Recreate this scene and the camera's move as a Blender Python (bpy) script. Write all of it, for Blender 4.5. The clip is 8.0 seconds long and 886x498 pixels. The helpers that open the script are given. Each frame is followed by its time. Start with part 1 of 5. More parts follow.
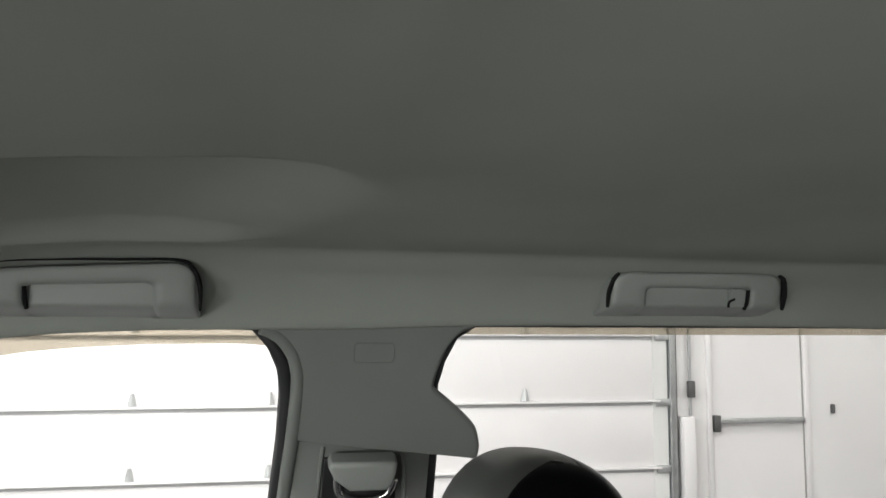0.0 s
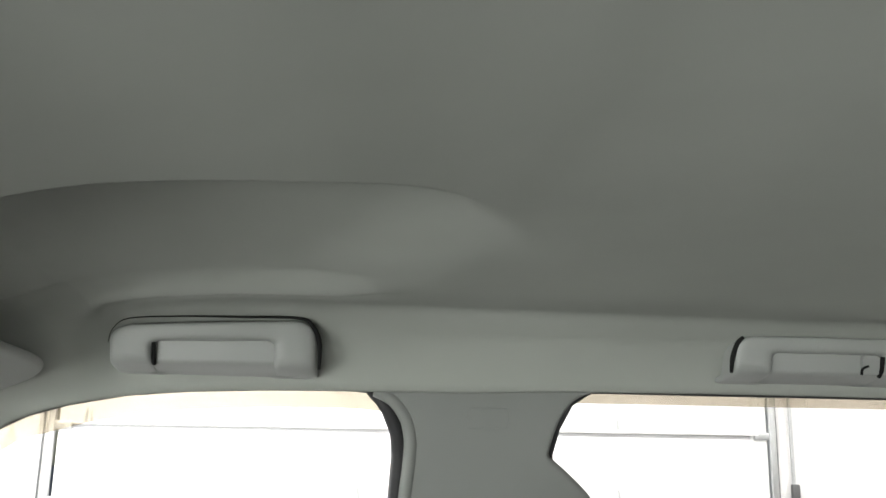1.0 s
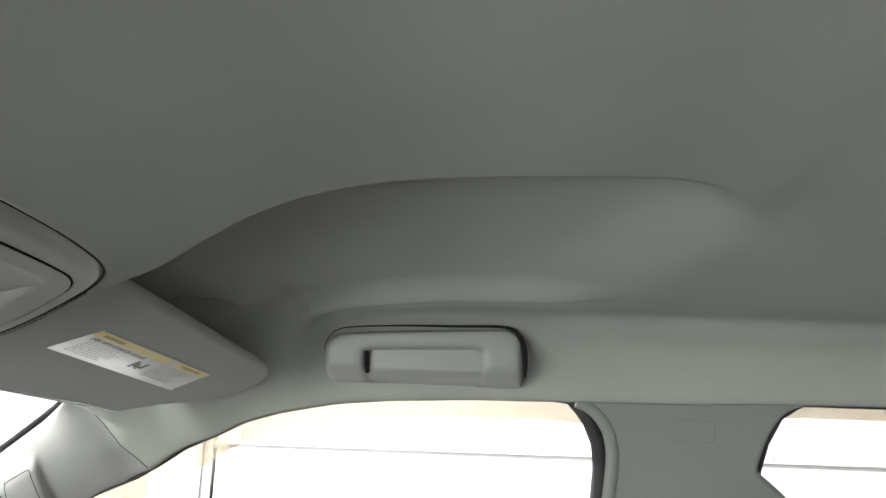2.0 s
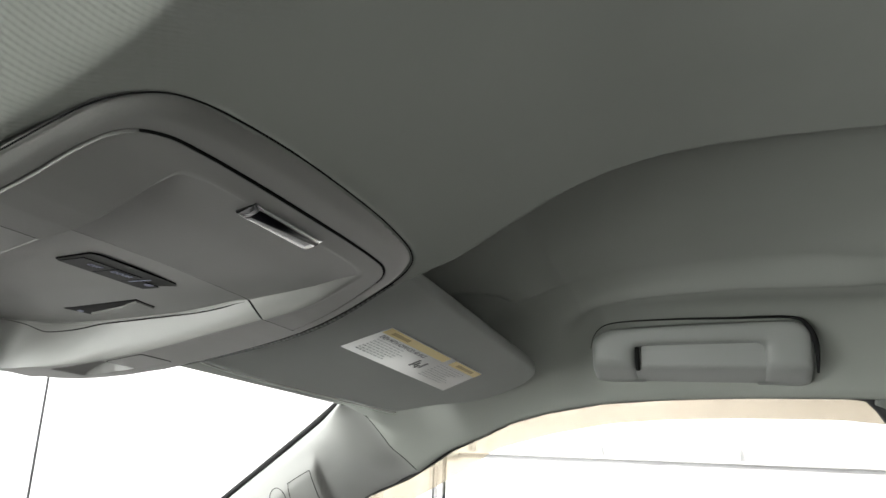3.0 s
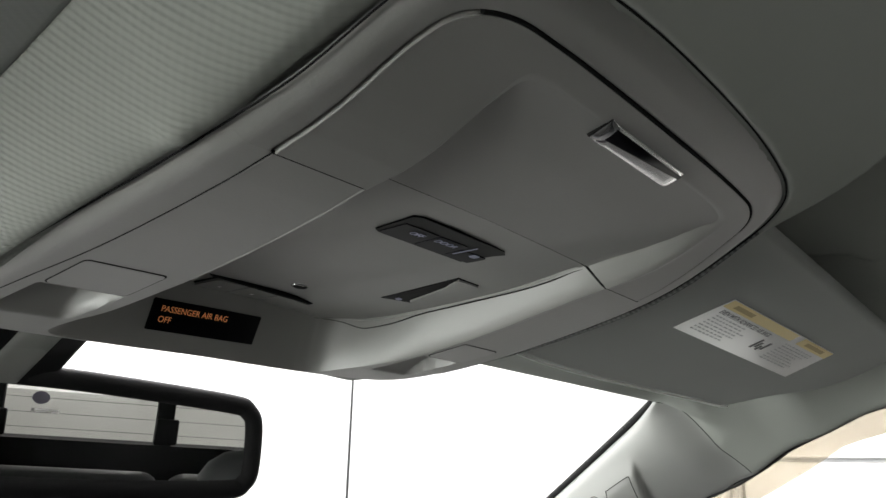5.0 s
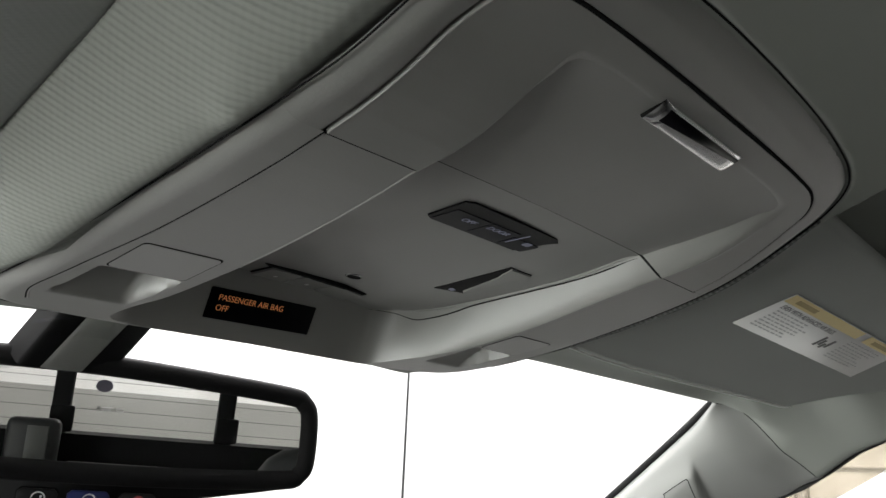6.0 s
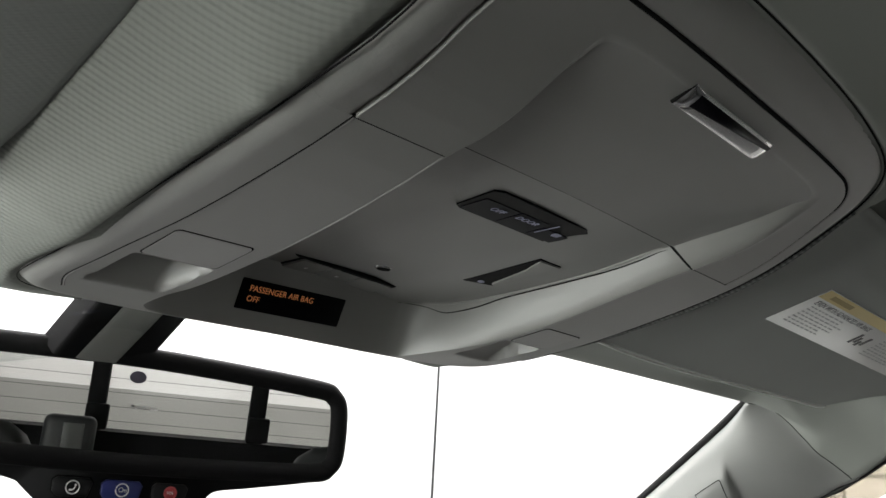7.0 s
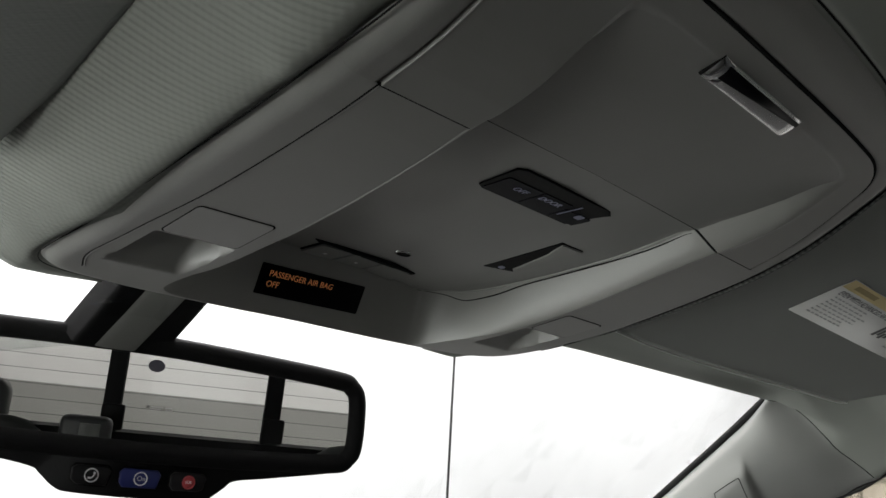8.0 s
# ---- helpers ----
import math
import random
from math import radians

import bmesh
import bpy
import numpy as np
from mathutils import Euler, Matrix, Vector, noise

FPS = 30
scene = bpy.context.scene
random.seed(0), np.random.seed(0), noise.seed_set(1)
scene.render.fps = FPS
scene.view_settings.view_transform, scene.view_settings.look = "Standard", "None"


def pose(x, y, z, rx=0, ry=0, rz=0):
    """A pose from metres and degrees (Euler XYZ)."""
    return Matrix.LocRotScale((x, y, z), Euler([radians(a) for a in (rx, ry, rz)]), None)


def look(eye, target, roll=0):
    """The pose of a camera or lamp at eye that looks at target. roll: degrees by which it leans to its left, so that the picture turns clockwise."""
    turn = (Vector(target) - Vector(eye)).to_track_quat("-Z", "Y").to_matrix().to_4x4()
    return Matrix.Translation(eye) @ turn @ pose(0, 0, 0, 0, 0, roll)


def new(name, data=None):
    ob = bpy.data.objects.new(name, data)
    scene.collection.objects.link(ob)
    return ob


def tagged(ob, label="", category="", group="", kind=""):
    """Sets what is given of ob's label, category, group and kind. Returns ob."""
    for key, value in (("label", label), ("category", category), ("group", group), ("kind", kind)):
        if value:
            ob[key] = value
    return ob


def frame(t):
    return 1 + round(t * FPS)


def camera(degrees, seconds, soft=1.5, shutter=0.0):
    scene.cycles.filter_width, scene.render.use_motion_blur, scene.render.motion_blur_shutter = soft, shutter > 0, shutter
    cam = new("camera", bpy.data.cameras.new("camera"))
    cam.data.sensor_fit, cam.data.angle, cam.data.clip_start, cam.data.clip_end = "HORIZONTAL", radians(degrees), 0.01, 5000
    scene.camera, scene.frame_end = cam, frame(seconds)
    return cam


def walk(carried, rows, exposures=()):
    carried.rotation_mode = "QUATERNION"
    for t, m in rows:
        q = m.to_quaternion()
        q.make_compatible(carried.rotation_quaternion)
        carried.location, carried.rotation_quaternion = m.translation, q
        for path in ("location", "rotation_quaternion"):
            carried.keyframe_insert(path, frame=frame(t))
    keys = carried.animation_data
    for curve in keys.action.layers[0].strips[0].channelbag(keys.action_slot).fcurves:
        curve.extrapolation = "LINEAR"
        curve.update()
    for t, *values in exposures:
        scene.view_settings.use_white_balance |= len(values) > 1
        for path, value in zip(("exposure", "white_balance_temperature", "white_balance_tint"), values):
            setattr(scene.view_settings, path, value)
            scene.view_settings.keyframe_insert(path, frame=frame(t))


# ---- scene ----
cam = camera(54.9, 8.0)
PATH = [
    (0, (0.355, -0.353, 1.682), (0.74, 1.599, 1.883), 0.1),
    (0.2, (0.374, -0.356, 1.675), (0.701, 1.598, 1.953), 0.7),
    (0.5, (0.367, -0.358, 1.673), (0.625, 1.593, 2.031), 0.9),
    (1, (0.319, -0.34, 1.641), (0.505, 1.606, 2.065), 1.0),
    (1.2, (0.29, -0.333, 1.633), (0.435, 1.612, 2.074), 1.2),
    (2.3, (0.233, -0.344, 1.616), (-0.024, 1.581, 2.096), 2.6),
    (2.5, (0.225, -0.343, 1.614), (-0.128, 1.567, 2.093), 2.9),
    (3, (0.179, -0.316, 1.608), (-0.424, 1.529, 2.087), 2.5),
    (3.5, (0.141, -0.291, 1.599), (-0.711, 1.455, 2.075), 2.3),
    (4, (0.102, -0.268, 1.603), (-0.932, 1.376, 2.083), 2.2),
    (4.5, (0.105, -0.261, 1.604), (-0.997, 1.337, 2.084), 1.2),
    (5.8, (0.109, -0.256, 1.594), (-1.103, 1.255, 2.093), 1.0),
    (6, (0.108, -0.256, 1.594), (-1.131, 1.233, 2.091), 1.4),
    (6.5, (0.111, -0.256, 1.592), (-1.161, 1.204, 2.091), 1.7),
    (7, (0.108, -0.255, 1.589), (-1.184, 1.187, 2.09), 2.0),
    (7.5, (0.106, -0.252, 1.583), (-1.199, 1.177, 2.089), 2.1),
    (8, (0.102, -0.253, 1.581), (-1.212, 1.167, 2.091), 2.2),
]
walk(cam, [(t, look(eye, target, roll)) for t, eye, target, roll in PATH],
     exposures=[(0.0, -1.5), (0.5, -0.95), (1.0, -0.55), (2.5, -0.6), (3.0, -0.9), (3.5, -1.1), (4.5, -1.3), (6.0, -1.5), (7.0, -1.6), (7.5, -1.76), (8.0, -2.17)])

# ---- world and lights ----
world = bpy.data.worlds.new("world")
scene.world = world
world.use_nodes = True
sky = world.node_tree.nodes.new("ShaderNodeTexSky")
sky.sky_type, sky.sun_disc = "NISHITA", False
sky.sun_elevation, sky.sun_rotation = radians(40), radians(200)
world.node_tree.links.new(sky.outputs[0], world.node_tree.nodes["Background"].inputs[0])
world.node_tree.nodes["Background"].inputs[1].default_value = 0.1

GARAGE_X0, GARAGE_X1, GARAGE_Y0, GARAGE_Y1, GARAGE_H = -2.9, 8.5, -2.1, 7.5, 4.6
# unseen ceiling lamps added; gains set per row to brighten the walls
LAMP_WATTS = 210.0
LAMP_SPOTS = [(x, y) for x in (-2.0, 0.2, 2.8, 6.2) for y in (-1.5, 1.4, 5.0)]
LAMP_GAIN = {-2.0: 4.6, 0.2: 0.9, 2.8: 0.40, 6.2: 1.7}
SIDE_GAIN = {-1.5: 0.30, 1.4: 1.0, 5.0: 0.42}
for x, y in LAMP_SPOTS:
    data = bpy.data.lights.new("ceiling_fill", "AREA")
    data.shape, data.size, data.size_y = "RECTANGLE", 0.5, 1.3
    data.energy, data.color = LAMP_WATTS * LAMP_GAIN[x] * SIDE_GAIN[y] * (1.7 if x < 0 and y > 4 else 1.0), (1.0, 0.973, 0.963)
    new("ceiling_fill", data).matrix_world = pose(x, y, GARAGE_H - 0.36)

# daylight lamp added in an unseen driver's side opening to light the cab
BAY_X0, BAY_X1, BAY_Z0, BAY_TOP = -2.8, -0.4, 0.40, 1.75
data = bpy.data.lights.new("bay_fill", "AREA")
data.shape, data.size, data.size_y = "RECTANGLE", BAY_X1 - BAY_X0, BAY_TOP - BAY_Z0
data.energy, data.color = 440.0, (0.975, 1.0, 0.965)
new("bay_fill", data).matrix_world = look(((BAY_X0 + BAY_X1) / 2, GARAGE_Y0 - 0.05, (BAY_Z0 + BAY_TOP) / 2), ((BAY_X0 + BAY_X1) / 2, 0, (BAY_Z0 + BAY_TOP) / 2))


# ---- materials ----
def material(name, color, rough=0.6, metal=0.0, spread=0.06, scale=12.0, grain=900.0, bump=0.15, depth=0.0004, coat=0.0, spec=0.5):
    """Plain surface with slow stains and fine grain, in object coordinates (metres)."""
    m = bpy.data.materials.new(name)
    m.use_nodes = True
    t = m.node_tree
    n, l = t.nodes, t.links
    b = n["Principled BSDF"]
    b.inputs["Roughness"].default_value, b.inputs["Metallic"].default_value = rough, metal
    b.inputs["Coat Weight"].default_value, b.inputs["Specular IOR Level"].default_value = coat, spec
    co = n.new("ShaderNodeTexCoord")
    big = n.new("ShaderNodeTexNoise")
    big.inputs["Scale"].default_value, big.inputs["Detail"].default_value = scale, 4
    fine = n.new("ShaderNodeTexNoise")
    fine.inputs["Scale"].default_value, fine.inputs["Detail"].default_value = grain, 2
    l.new(co.outputs["Object"], big.inputs["Vector"])
    l.new(co.outputs["Object"], fine.inputs["Vector"])
    ramp = n.new("ShaderNodeMapRange")
    ramp.inputs["From Min"].default_value, ramp.inputs["From Max"].default_value = 0.3, 0.7
    ramp.inputs["To Min"].default_value, ramp.inputs["To Max"].default_value = 1 - spread, 1 + spread
    l.new(big.outputs["Fac"], ramp.inputs["Value"])
    mul = n.new("ShaderNodeVectorMath")
    mul.operation = "SCALE"
    mul.inputs[0].default_value = color[:3]
    l.new(ramp.outputs[0], mul.inputs["Scale"])
    l.new(mul.outputs[0], b.inputs["Base Color"])
    bp = n.new("ShaderNodeBump")
    bp.inputs["Strength"].default_value, bp.inputs["Distance"].default_value = bump, depth
    l.new(fine.outputs["Fac"], bp.inputs["Height"])
    l.new(bp.outputs[0], b.inputs["Normal"])
    rr = n.new("ShaderNodeMapRange")
    rr.inputs["To Min"].default_value, rr.inputs["To Max"].default_value = max(rough - 0.08, 0.02), min(rough + 0.08, 1)
    l.new(big.outputs["Fac"], rr.inputs["Value"])
    l.new(rr.outputs[0], b.inputs["Roughness"])
    return m


def knit(name, color, period, contrast, relief, stretched=None):
    """Knitted cloth: rows of small loops, the period in metres; stretched: relief of the taut cloth beside the console on the driver's side."""
    m = material(name, color, 0.95, spread=0.05, scale=5.0, bump=0.0, spec=0.15)
    t = m.node_tree
    n, l = t.nodes, t.links
    b = n["Principled BSDF"]
    co = n.new("ShaderNodeTexCoord")
    split = n.new("ShaderNodeSeparateXYZ")
    l.new(co.outputs["Object"], split.inputs[0])
    wob = n.new("ShaderNodeTexNoise")
    wob.inputs["Scale"].default_value, wob.inputs["Detail"].default_value = 90, 2
    l.new(co.outputs["Object"], wob.inputs["Vector"])
    sh = n.new("ShaderNodeVectorMath")
    sh.operation = "MULTIPLY_ADD"
    sh.inputs[1].default_value = (0.0004, 0.0004, 0.0004)
    l.new(wob.outputs["Color"], sh.inputs[0])
    l.new(co.outputs["Object"], sh.inputs[2])
    waves = []
    for axis, p in (((0.74, -0.56, 0.34), period), ((0.81, 0.42, -0.42), period * 1.25)):
        dot = n.new("ShaderNodeVectorMath")
        dot.operation = "DOT_PRODUCT"
        dot.inputs[1].default_value = axis
        l.new(sh.outputs[0], dot.inputs[0])
        k = n.new("ShaderNodeMath")
        k.operation = "MULTIPLY"
        k.inputs[1].default_value = 2 * math.pi / p
        l.new(dot.outputs["Value"], k.inputs[0])
        s = n.new("ShaderNodeMath")
        s.operation = "SINE"
        l.new(k.outputs[0], s.inputs[0])
        waves.append(s)
    add = n.new("ShaderNodeMath")
    add.operation = "MULTIPLY_ADD"
    add.inputs[1].default_value = 0.35
    l.new(waves[1].outputs[0], add.inputs[0])
    l.new(waves[0].outputs[0], add.inputs[2])
    bp = n.new("ShaderNodeBump")
    bp.inputs["Strength"].default_value, bp.inputs["Distance"].default_value = relief, 0.0003
    l.new(add.outputs[0], bp.inputs["Height"])
    l.new(bp.outputs[0], b.inputs["Normal"])
    if stretched:
        taut = n.new("ShaderNodeMapRange")
        taut.interpolation_type = "SMOOTHSTEP"
        for key, v in (("From Min", -0.105), ("From Max", -0.165), ("To Min", relief), ("To Max", stretched)):
            taut.inputs[key].default_value = v
        l.new(split.outputs["Y"], taut.inputs["Value"])
        ahead = n.new("ShaderNodeMapRange")
        ahead.interpolation_type = "SMOOTHSTEP"
        for key, v in (("From Min", 0.10), ("From Max", 0.22), ("To Min", -0.165), ("To Max", 0.0)):
            ahead.inputs[key].default_value = v
        l.new(split.outputs["X"], ahead.inputs["Value"])
        both = n.new("ShaderNodeMath")
        both.operation = "MAXIMUM"
        l.new(split.outputs["Y"], both.inputs[0])
        l.new(ahead.outputs[0], both.inputs[1])
        l.new(both.outputs[0], taut.inputs["Value"])
        l.new(taut.outputs[0], bp.inputs["Strength"])
    rng = n.new("ShaderNodeMapRange")
    rng.inputs["From Min"].default_value, rng.inputs["From Max"].default_value = -1.5, 1.5
    rng.inputs["To Min"].default_value, rng.inputs["To Max"].default_value = 1 - contrast, 1 + contrast
    l.new(add.outputs[0], rng.inputs["Value"])
    old = b.inputs["Base Color"].links[0].from_socket
    mul = n.new("ShaderNodeVectorMath")
    mul.operation = "SCALE"
    l.new(old, mul.inputs[0])
    l.new(rng.outputs[0], mul.inputs["Scale"])
    l.new(mul.outputs[0], b.inputs["Base Color"])
    return m


def clear(name, color, rough=0.0, body=0.0):
    """Clear sheet: light passes straight through, tinted at each face, with more gloss at a slant; body: share of milky scatter."""
    m = bpy.data.materials.new(name)
    m.use_nodes = True
    n, l = m.node_tree.nodes, m.node_tree.links
    n.remove(n["Principled BSDF"])
    see = n.new("ShaderNodeBsdfTransparent")
    see.inputs[0].default_value = (*color, 1)
    milk = n.new("ShaderNodeBsdfTranslucent")
    milk.inputs[0].default_value = (*color, 1)
    gloss = n.new("ShaderNodeBsdfGlossy")
    gloss.inputs["Roughness"].default_value = rough
    face = n.new("ShaderNodeLayerWeight")
    face.inputs["Blend"].default_value = 0.5
    steep = n.new("ShaderNodeMath")
    steep.operation, steep.inputs[1].default_value = "POWER", 5.0
    fres = n.new("ShaderNodeMath")
    fres.operation = "MULTIPLY_ADD"
    fres.inputs[1].default_value, fres.inputs[2].default_value = 0.5, 0.03
    l.new(face.outputs["Facing"], steep.inputs[0])
    l.new(steep.outputs[0], fres.inputs[0])
    inner, outer = n.new("ShaderNodeMixShader"), n.new("ShaderNodeMixShader")
    inner.inputs[0].default_value = body
    l.new(see.outputs[0], inner.inputs[1])
    l.new(milk.outputs[0], inner.inputs[2])
    l.new(fres.outputs[0], outer.inputs[0])
    l.new(inner.outputs[0], outer.inputs[1])
    l.new(gloss.outputs[0], outer.inputs[2])
    l.new(outer.outputs[0], n["Material Output"].inputs[0])
    return m


def glowing(name, color, strength):
    m = bpy.data.materials.new(name)
    m.use_nodes = True
    b = m.node_tree.nodes["Principled BSDF"]
    b.inputs["Base Color"].default_value = (*color, 1)
    b.inputs["Emission Color"].default_value, b.inputs["Emission Strength"].default_value = (*color, 1), strength
    return m


CLOTH = knit("headliner_cloth", (0.280, 0.293, 0.268), 0.0019, 0.003, 0.012, 0.55)
VISOR_CLOTH = knit("visor_cloth", (0.355, 0.37, 0.35), 0.0012, 0.015, 0.10)
PLASTIC = material("grey_plastic", (0.272, 0.273, 0.258), 0.38, spread=0.03, bump=0.2, depth=0.0002)
HANDLE_GREY = material("handle_plastic", (0.24, 0.249, 0.237), 0.5, spread=0.03, bump=0.12, depth=0.0002)
# lit and shaded copies of the pillar plastic: windshield pillars paler, other pillars darker
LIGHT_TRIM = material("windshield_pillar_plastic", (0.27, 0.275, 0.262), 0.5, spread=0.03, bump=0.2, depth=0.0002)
SHADED_TRIM = material("shaded_pillar_plastic", (0.155, 0.163, 0.152), 0.6, spread=0.03, bump=0.2, depth=0.0002)
# visor welt, paler than the pad to stand for windshield light on its edge
LIT_WELT = material("lit_piping", (0.72, 0.73, 0.70), 0.4, bump=0.1)
# headliner knit with the shade beside the console put into its colour
SHADED_KNIT = knit("shaded_knit", (0.115, 0.12, 0.115), 0.0026, 0.55, 0.5)
DARK_GAP = material("dark_gap", (0.012, 0.012, 0.012), 0.95, spec=0.1)
MATTE_BLACK = material("matte_black", (0.007, 0.007, 0.0075), 0.8, bump=0.3, depth=0.0003, spec=0.2)
BLACK = material("black_plastic", (0.012, 0.012, 0.013), 0.45, bump=0.3, depth=0.0003, spec=0.3)
GLOSS_BLACK = material("gloss_black", (0.004, 0.004, 0.005), 0.3, bump=0.02, spec=0.04)
RUBBER = material("black_rubber", (0.016, 0.016, 0.017), 0.55)
SMOKE = material("smoky_keys", (0.005, 0.005, 0.009), 0.3, bump=0.02, spec=0.05)
CHROME = material("chrome", (0.75, 0.75, 0.75), 0.12, metal=1.0, spread=0.02, bump=0.02)
LENS = material("lamp_lens", (0.30, 0.30, 0.287), 0.35, bump=0.1)
LEATHER = material("dark_leather", (0.020, 0.021, 0.022), 0.5, spread=0.12, grain=500, bump=0.4)
GREY_LEATHER = material("grey_leather", (0.062, 0.064, 0.060), 0.42, spread=0.12, grain=500, bump=0.4)
PAPER = material("label_paper", (0.78, 0.78, 0.76), 0.5, spread=0.02)
YELLOW = material("label_yellow", (0.74, 0.60, 0.26), 0.5, spread=0.03)
OCHRE = material("label_ochre", (0.40, 0.29, 0.09), 0.5)
INK = material("label_ink", (0.12, 0.12, 0.12), 0.6)
MID_INK = material("dark_grey_ink", (0.26, 0.26, 0.26), 0.6)
GREY_INK = material("grey_ink", (0.52, 0.52, 0.52), 0.6)
AMBER = glowing("amber_glow", (1.0, 0.38, 0.13), 0.30)
PALE_INK = material("pale_print", (0.30, 0.31, 0.42), 0.6)
WHITE_INK = material("white_print", (0.8, 0.8, 0.8), 0.5)
GREY_VIOLET = material("grey_violet", (0.12, 0.115, 0.15), 0.4)
BLUE = material("blue_button", (0.02, 0.03, 0.16), 0.4)
RED = material("red_print", (0.55, 0.08, 0.09), 0.5)
MIRROR = material("mirror_silver", (0.80, 0.81, 0.79), 0.02, metal=1.0, spread=0.0, bump=0.0)
MIRROR.node_tree.nodes["Principled BSDF"].inputs["Roughness"].links and MIRROR.node_tree.links.remove(MIRROR.node_tree.nodes["Principled BSDF"].inputs["Roughness"].links[0])
MIRROR.node_tree.nodes["Principled BSDF"].inputs["Roughness"].default_value = 0.0
GLASS = clear("window_glass", (0.965, 0.975, 0.97))
TAN_CLEAR = clear("tan_acrylic", (0.44, 0.395, 0.32), 0.1, 0.25)
WALL_WHITE = material("white_wall_paint", (0.80, 0.785, 0.778), 0.6, spread=0.04, scale=1.2, grain=60, bump=0.15, depth=0.002)
# front wall white, tinted bluish to stand for cooler daylight on it
DAYLIT_WHITE = material("daylit_wall_paint", (0.765, 0.785, 0.80), 0.6, spread=0.03, scale=1.2, grain=60, bump=0.02, depth=0.001)
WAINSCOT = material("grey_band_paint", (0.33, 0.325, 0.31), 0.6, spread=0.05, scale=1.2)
DOOR_WHITE = material("white_door_enamel", (0.83, 0.812, 0.81), 0.4, spread=0.03, scale=2.0, grain=80, bump=0.03, depth=0.001)
CEIL_WHITE = material("ceiling_sheet", (0.75, 0.75, 0.73), 0.7, scale=1.0)
CONCRETE = material("concrete", (0.12, 0.118, 0.113), 0.7, spread=0.2, scale=1.5, grain=60, bump=0.4, depth=0.002)
TRACK_GREY = material("track_steel", (0.48, 0.48, 0.485), 0.5, metal=0.15, spread=0.08, scale=14)
STEEL = material("galvanised_steel", (0.50, 0.51, 0.51), 0.4, metal=0.8, spread=0.12, scale=14)
DARK_STEEL = material("dark_steel", (0.12, 0.12, 0.12), 0.5, metal=0.5)
CAR_PAINT = material("dark_car_paint", (0.03, 0.03, 0.032), 0.25, coat=0.6, spread=0.01, bump=0.0)
CARPET = material("carpet", (0.05, 0.05, 0.05), 1.0, grain=400, bump=0.8, depth=0.002)
DASH = material("dash_plastic", (0.055, 0.055, 0.055), 0.6, grain=300, bump=0.4)


# ---- mesh helpers ----
def part(name, bm, mat, parent=None, label="", smooth=True, kind=""):
    me = bpy.data.meshes.new(name)
    if smooth:
        for f in bm.faces:
            f.smooth = True
    bm.to_mesh(me)
    bm.free()
    me.materials.append(mat)
    ob = new(name, me)
    if parent:
        ob.parent = parent
    return tagged(ob, label, kind=kind)


def thing(name, label, category, group="", at=(0, 0, 0)):
    ob = new(name)
    ob.empty_display_size = 0.05
    ob.location = at
    return tagged(ob, label, category, group)


def sharp(ob, degrees=35):
    me = ob.data
    me.set_sharp_from_angle(angle=radians(degrees))
    return ob


def grid(bm, pts, close=False):
    """Faces between rows of points, all rows of one length."""
    rows = [[bm.verts.new(p) for p in row] for row in pts]
    for a, b in zip(rows, rows[1:]):
        k = len(a)
        for i in range(k if close else k - 1):
            j = (i + 1) % k
            bm.faces.new((a[i], a[j], b[j], b[i]))
    return rows


def box(bm, lo, hi, bevel=0.0, segments=2, m=None):
    made = bmesh.ops.create_cube(bm, size=1.0)["verts"]
    size = [hi[i] - lo[i] for i in range(3)]
    mid = [(hi[i] + lo[i]) / 2 for i in range(3)]
    bmesh.ops.transform(bm, matrix=Matrix.Translation(mid) @ Matrix.Diagonal((*size, 1)), verts=made)
    if bevel:
        edges = list({e for v in made for e in v.link_edges})
        made = bmesh.ops.bevel(bm, geom=edges, offset=bevel, segments=segments, affect="EDGES", profile=0.5)["verts"]
    if m is not None:
        bmesh.ops.transform(bm, matrix=m, verts=list(set(made)))
    return made


def boxed(name, lo, hi, mat, parent=None, bevel=0.0, label="", kind="", m=None, segments=2):
    bm = bmesh.new()
    box(bm, lo, hi, bevel, segments)
    if m is not None:
        bm.transform(m)
    return sharp(part(name, bm, mat, parent, label, kind=kind), 40)


def slab(outline, lift, thick, bevel=0.0, segments=2):
    """A flat plate: outline of (u, v), extruded by thick; lift maps (u, v, w) to the world."""
    bm = bmesh.new()
    f = bm.faces.new([bm.verts.new((u, v, 0)) for u, v in outline])
    made = bmesh.ops.extrude_face_region(bm, geom=[f])["geom"]
    top = [v for v in made if isinstance(v, bmesh.types.BMVert)]
    bmesh.ops.translate(bm, verts=top, vec=(0, 0, thick))
    bmesh.ops.recalc_face_normals(bm, faces=bm.faces)
    if bevel:
        edge = [e for e in bm.edges if all(v.co.z > thick / 2 for v in e.verts)] if thick > 0 else [e for e in bm.edges if all(v.co.z < thick / 2 for v in e.verts)]
        bmesh.ops.bevel(bm, geom=edge, offset=bevel, segments=segments, affect="EDGES", profile=0.5)
    for v in bm.verts:
        v.co = lift(*v.co)
    bmesh.ops.recalc_face_normals(bm, faces=bm.faces)
    return bm


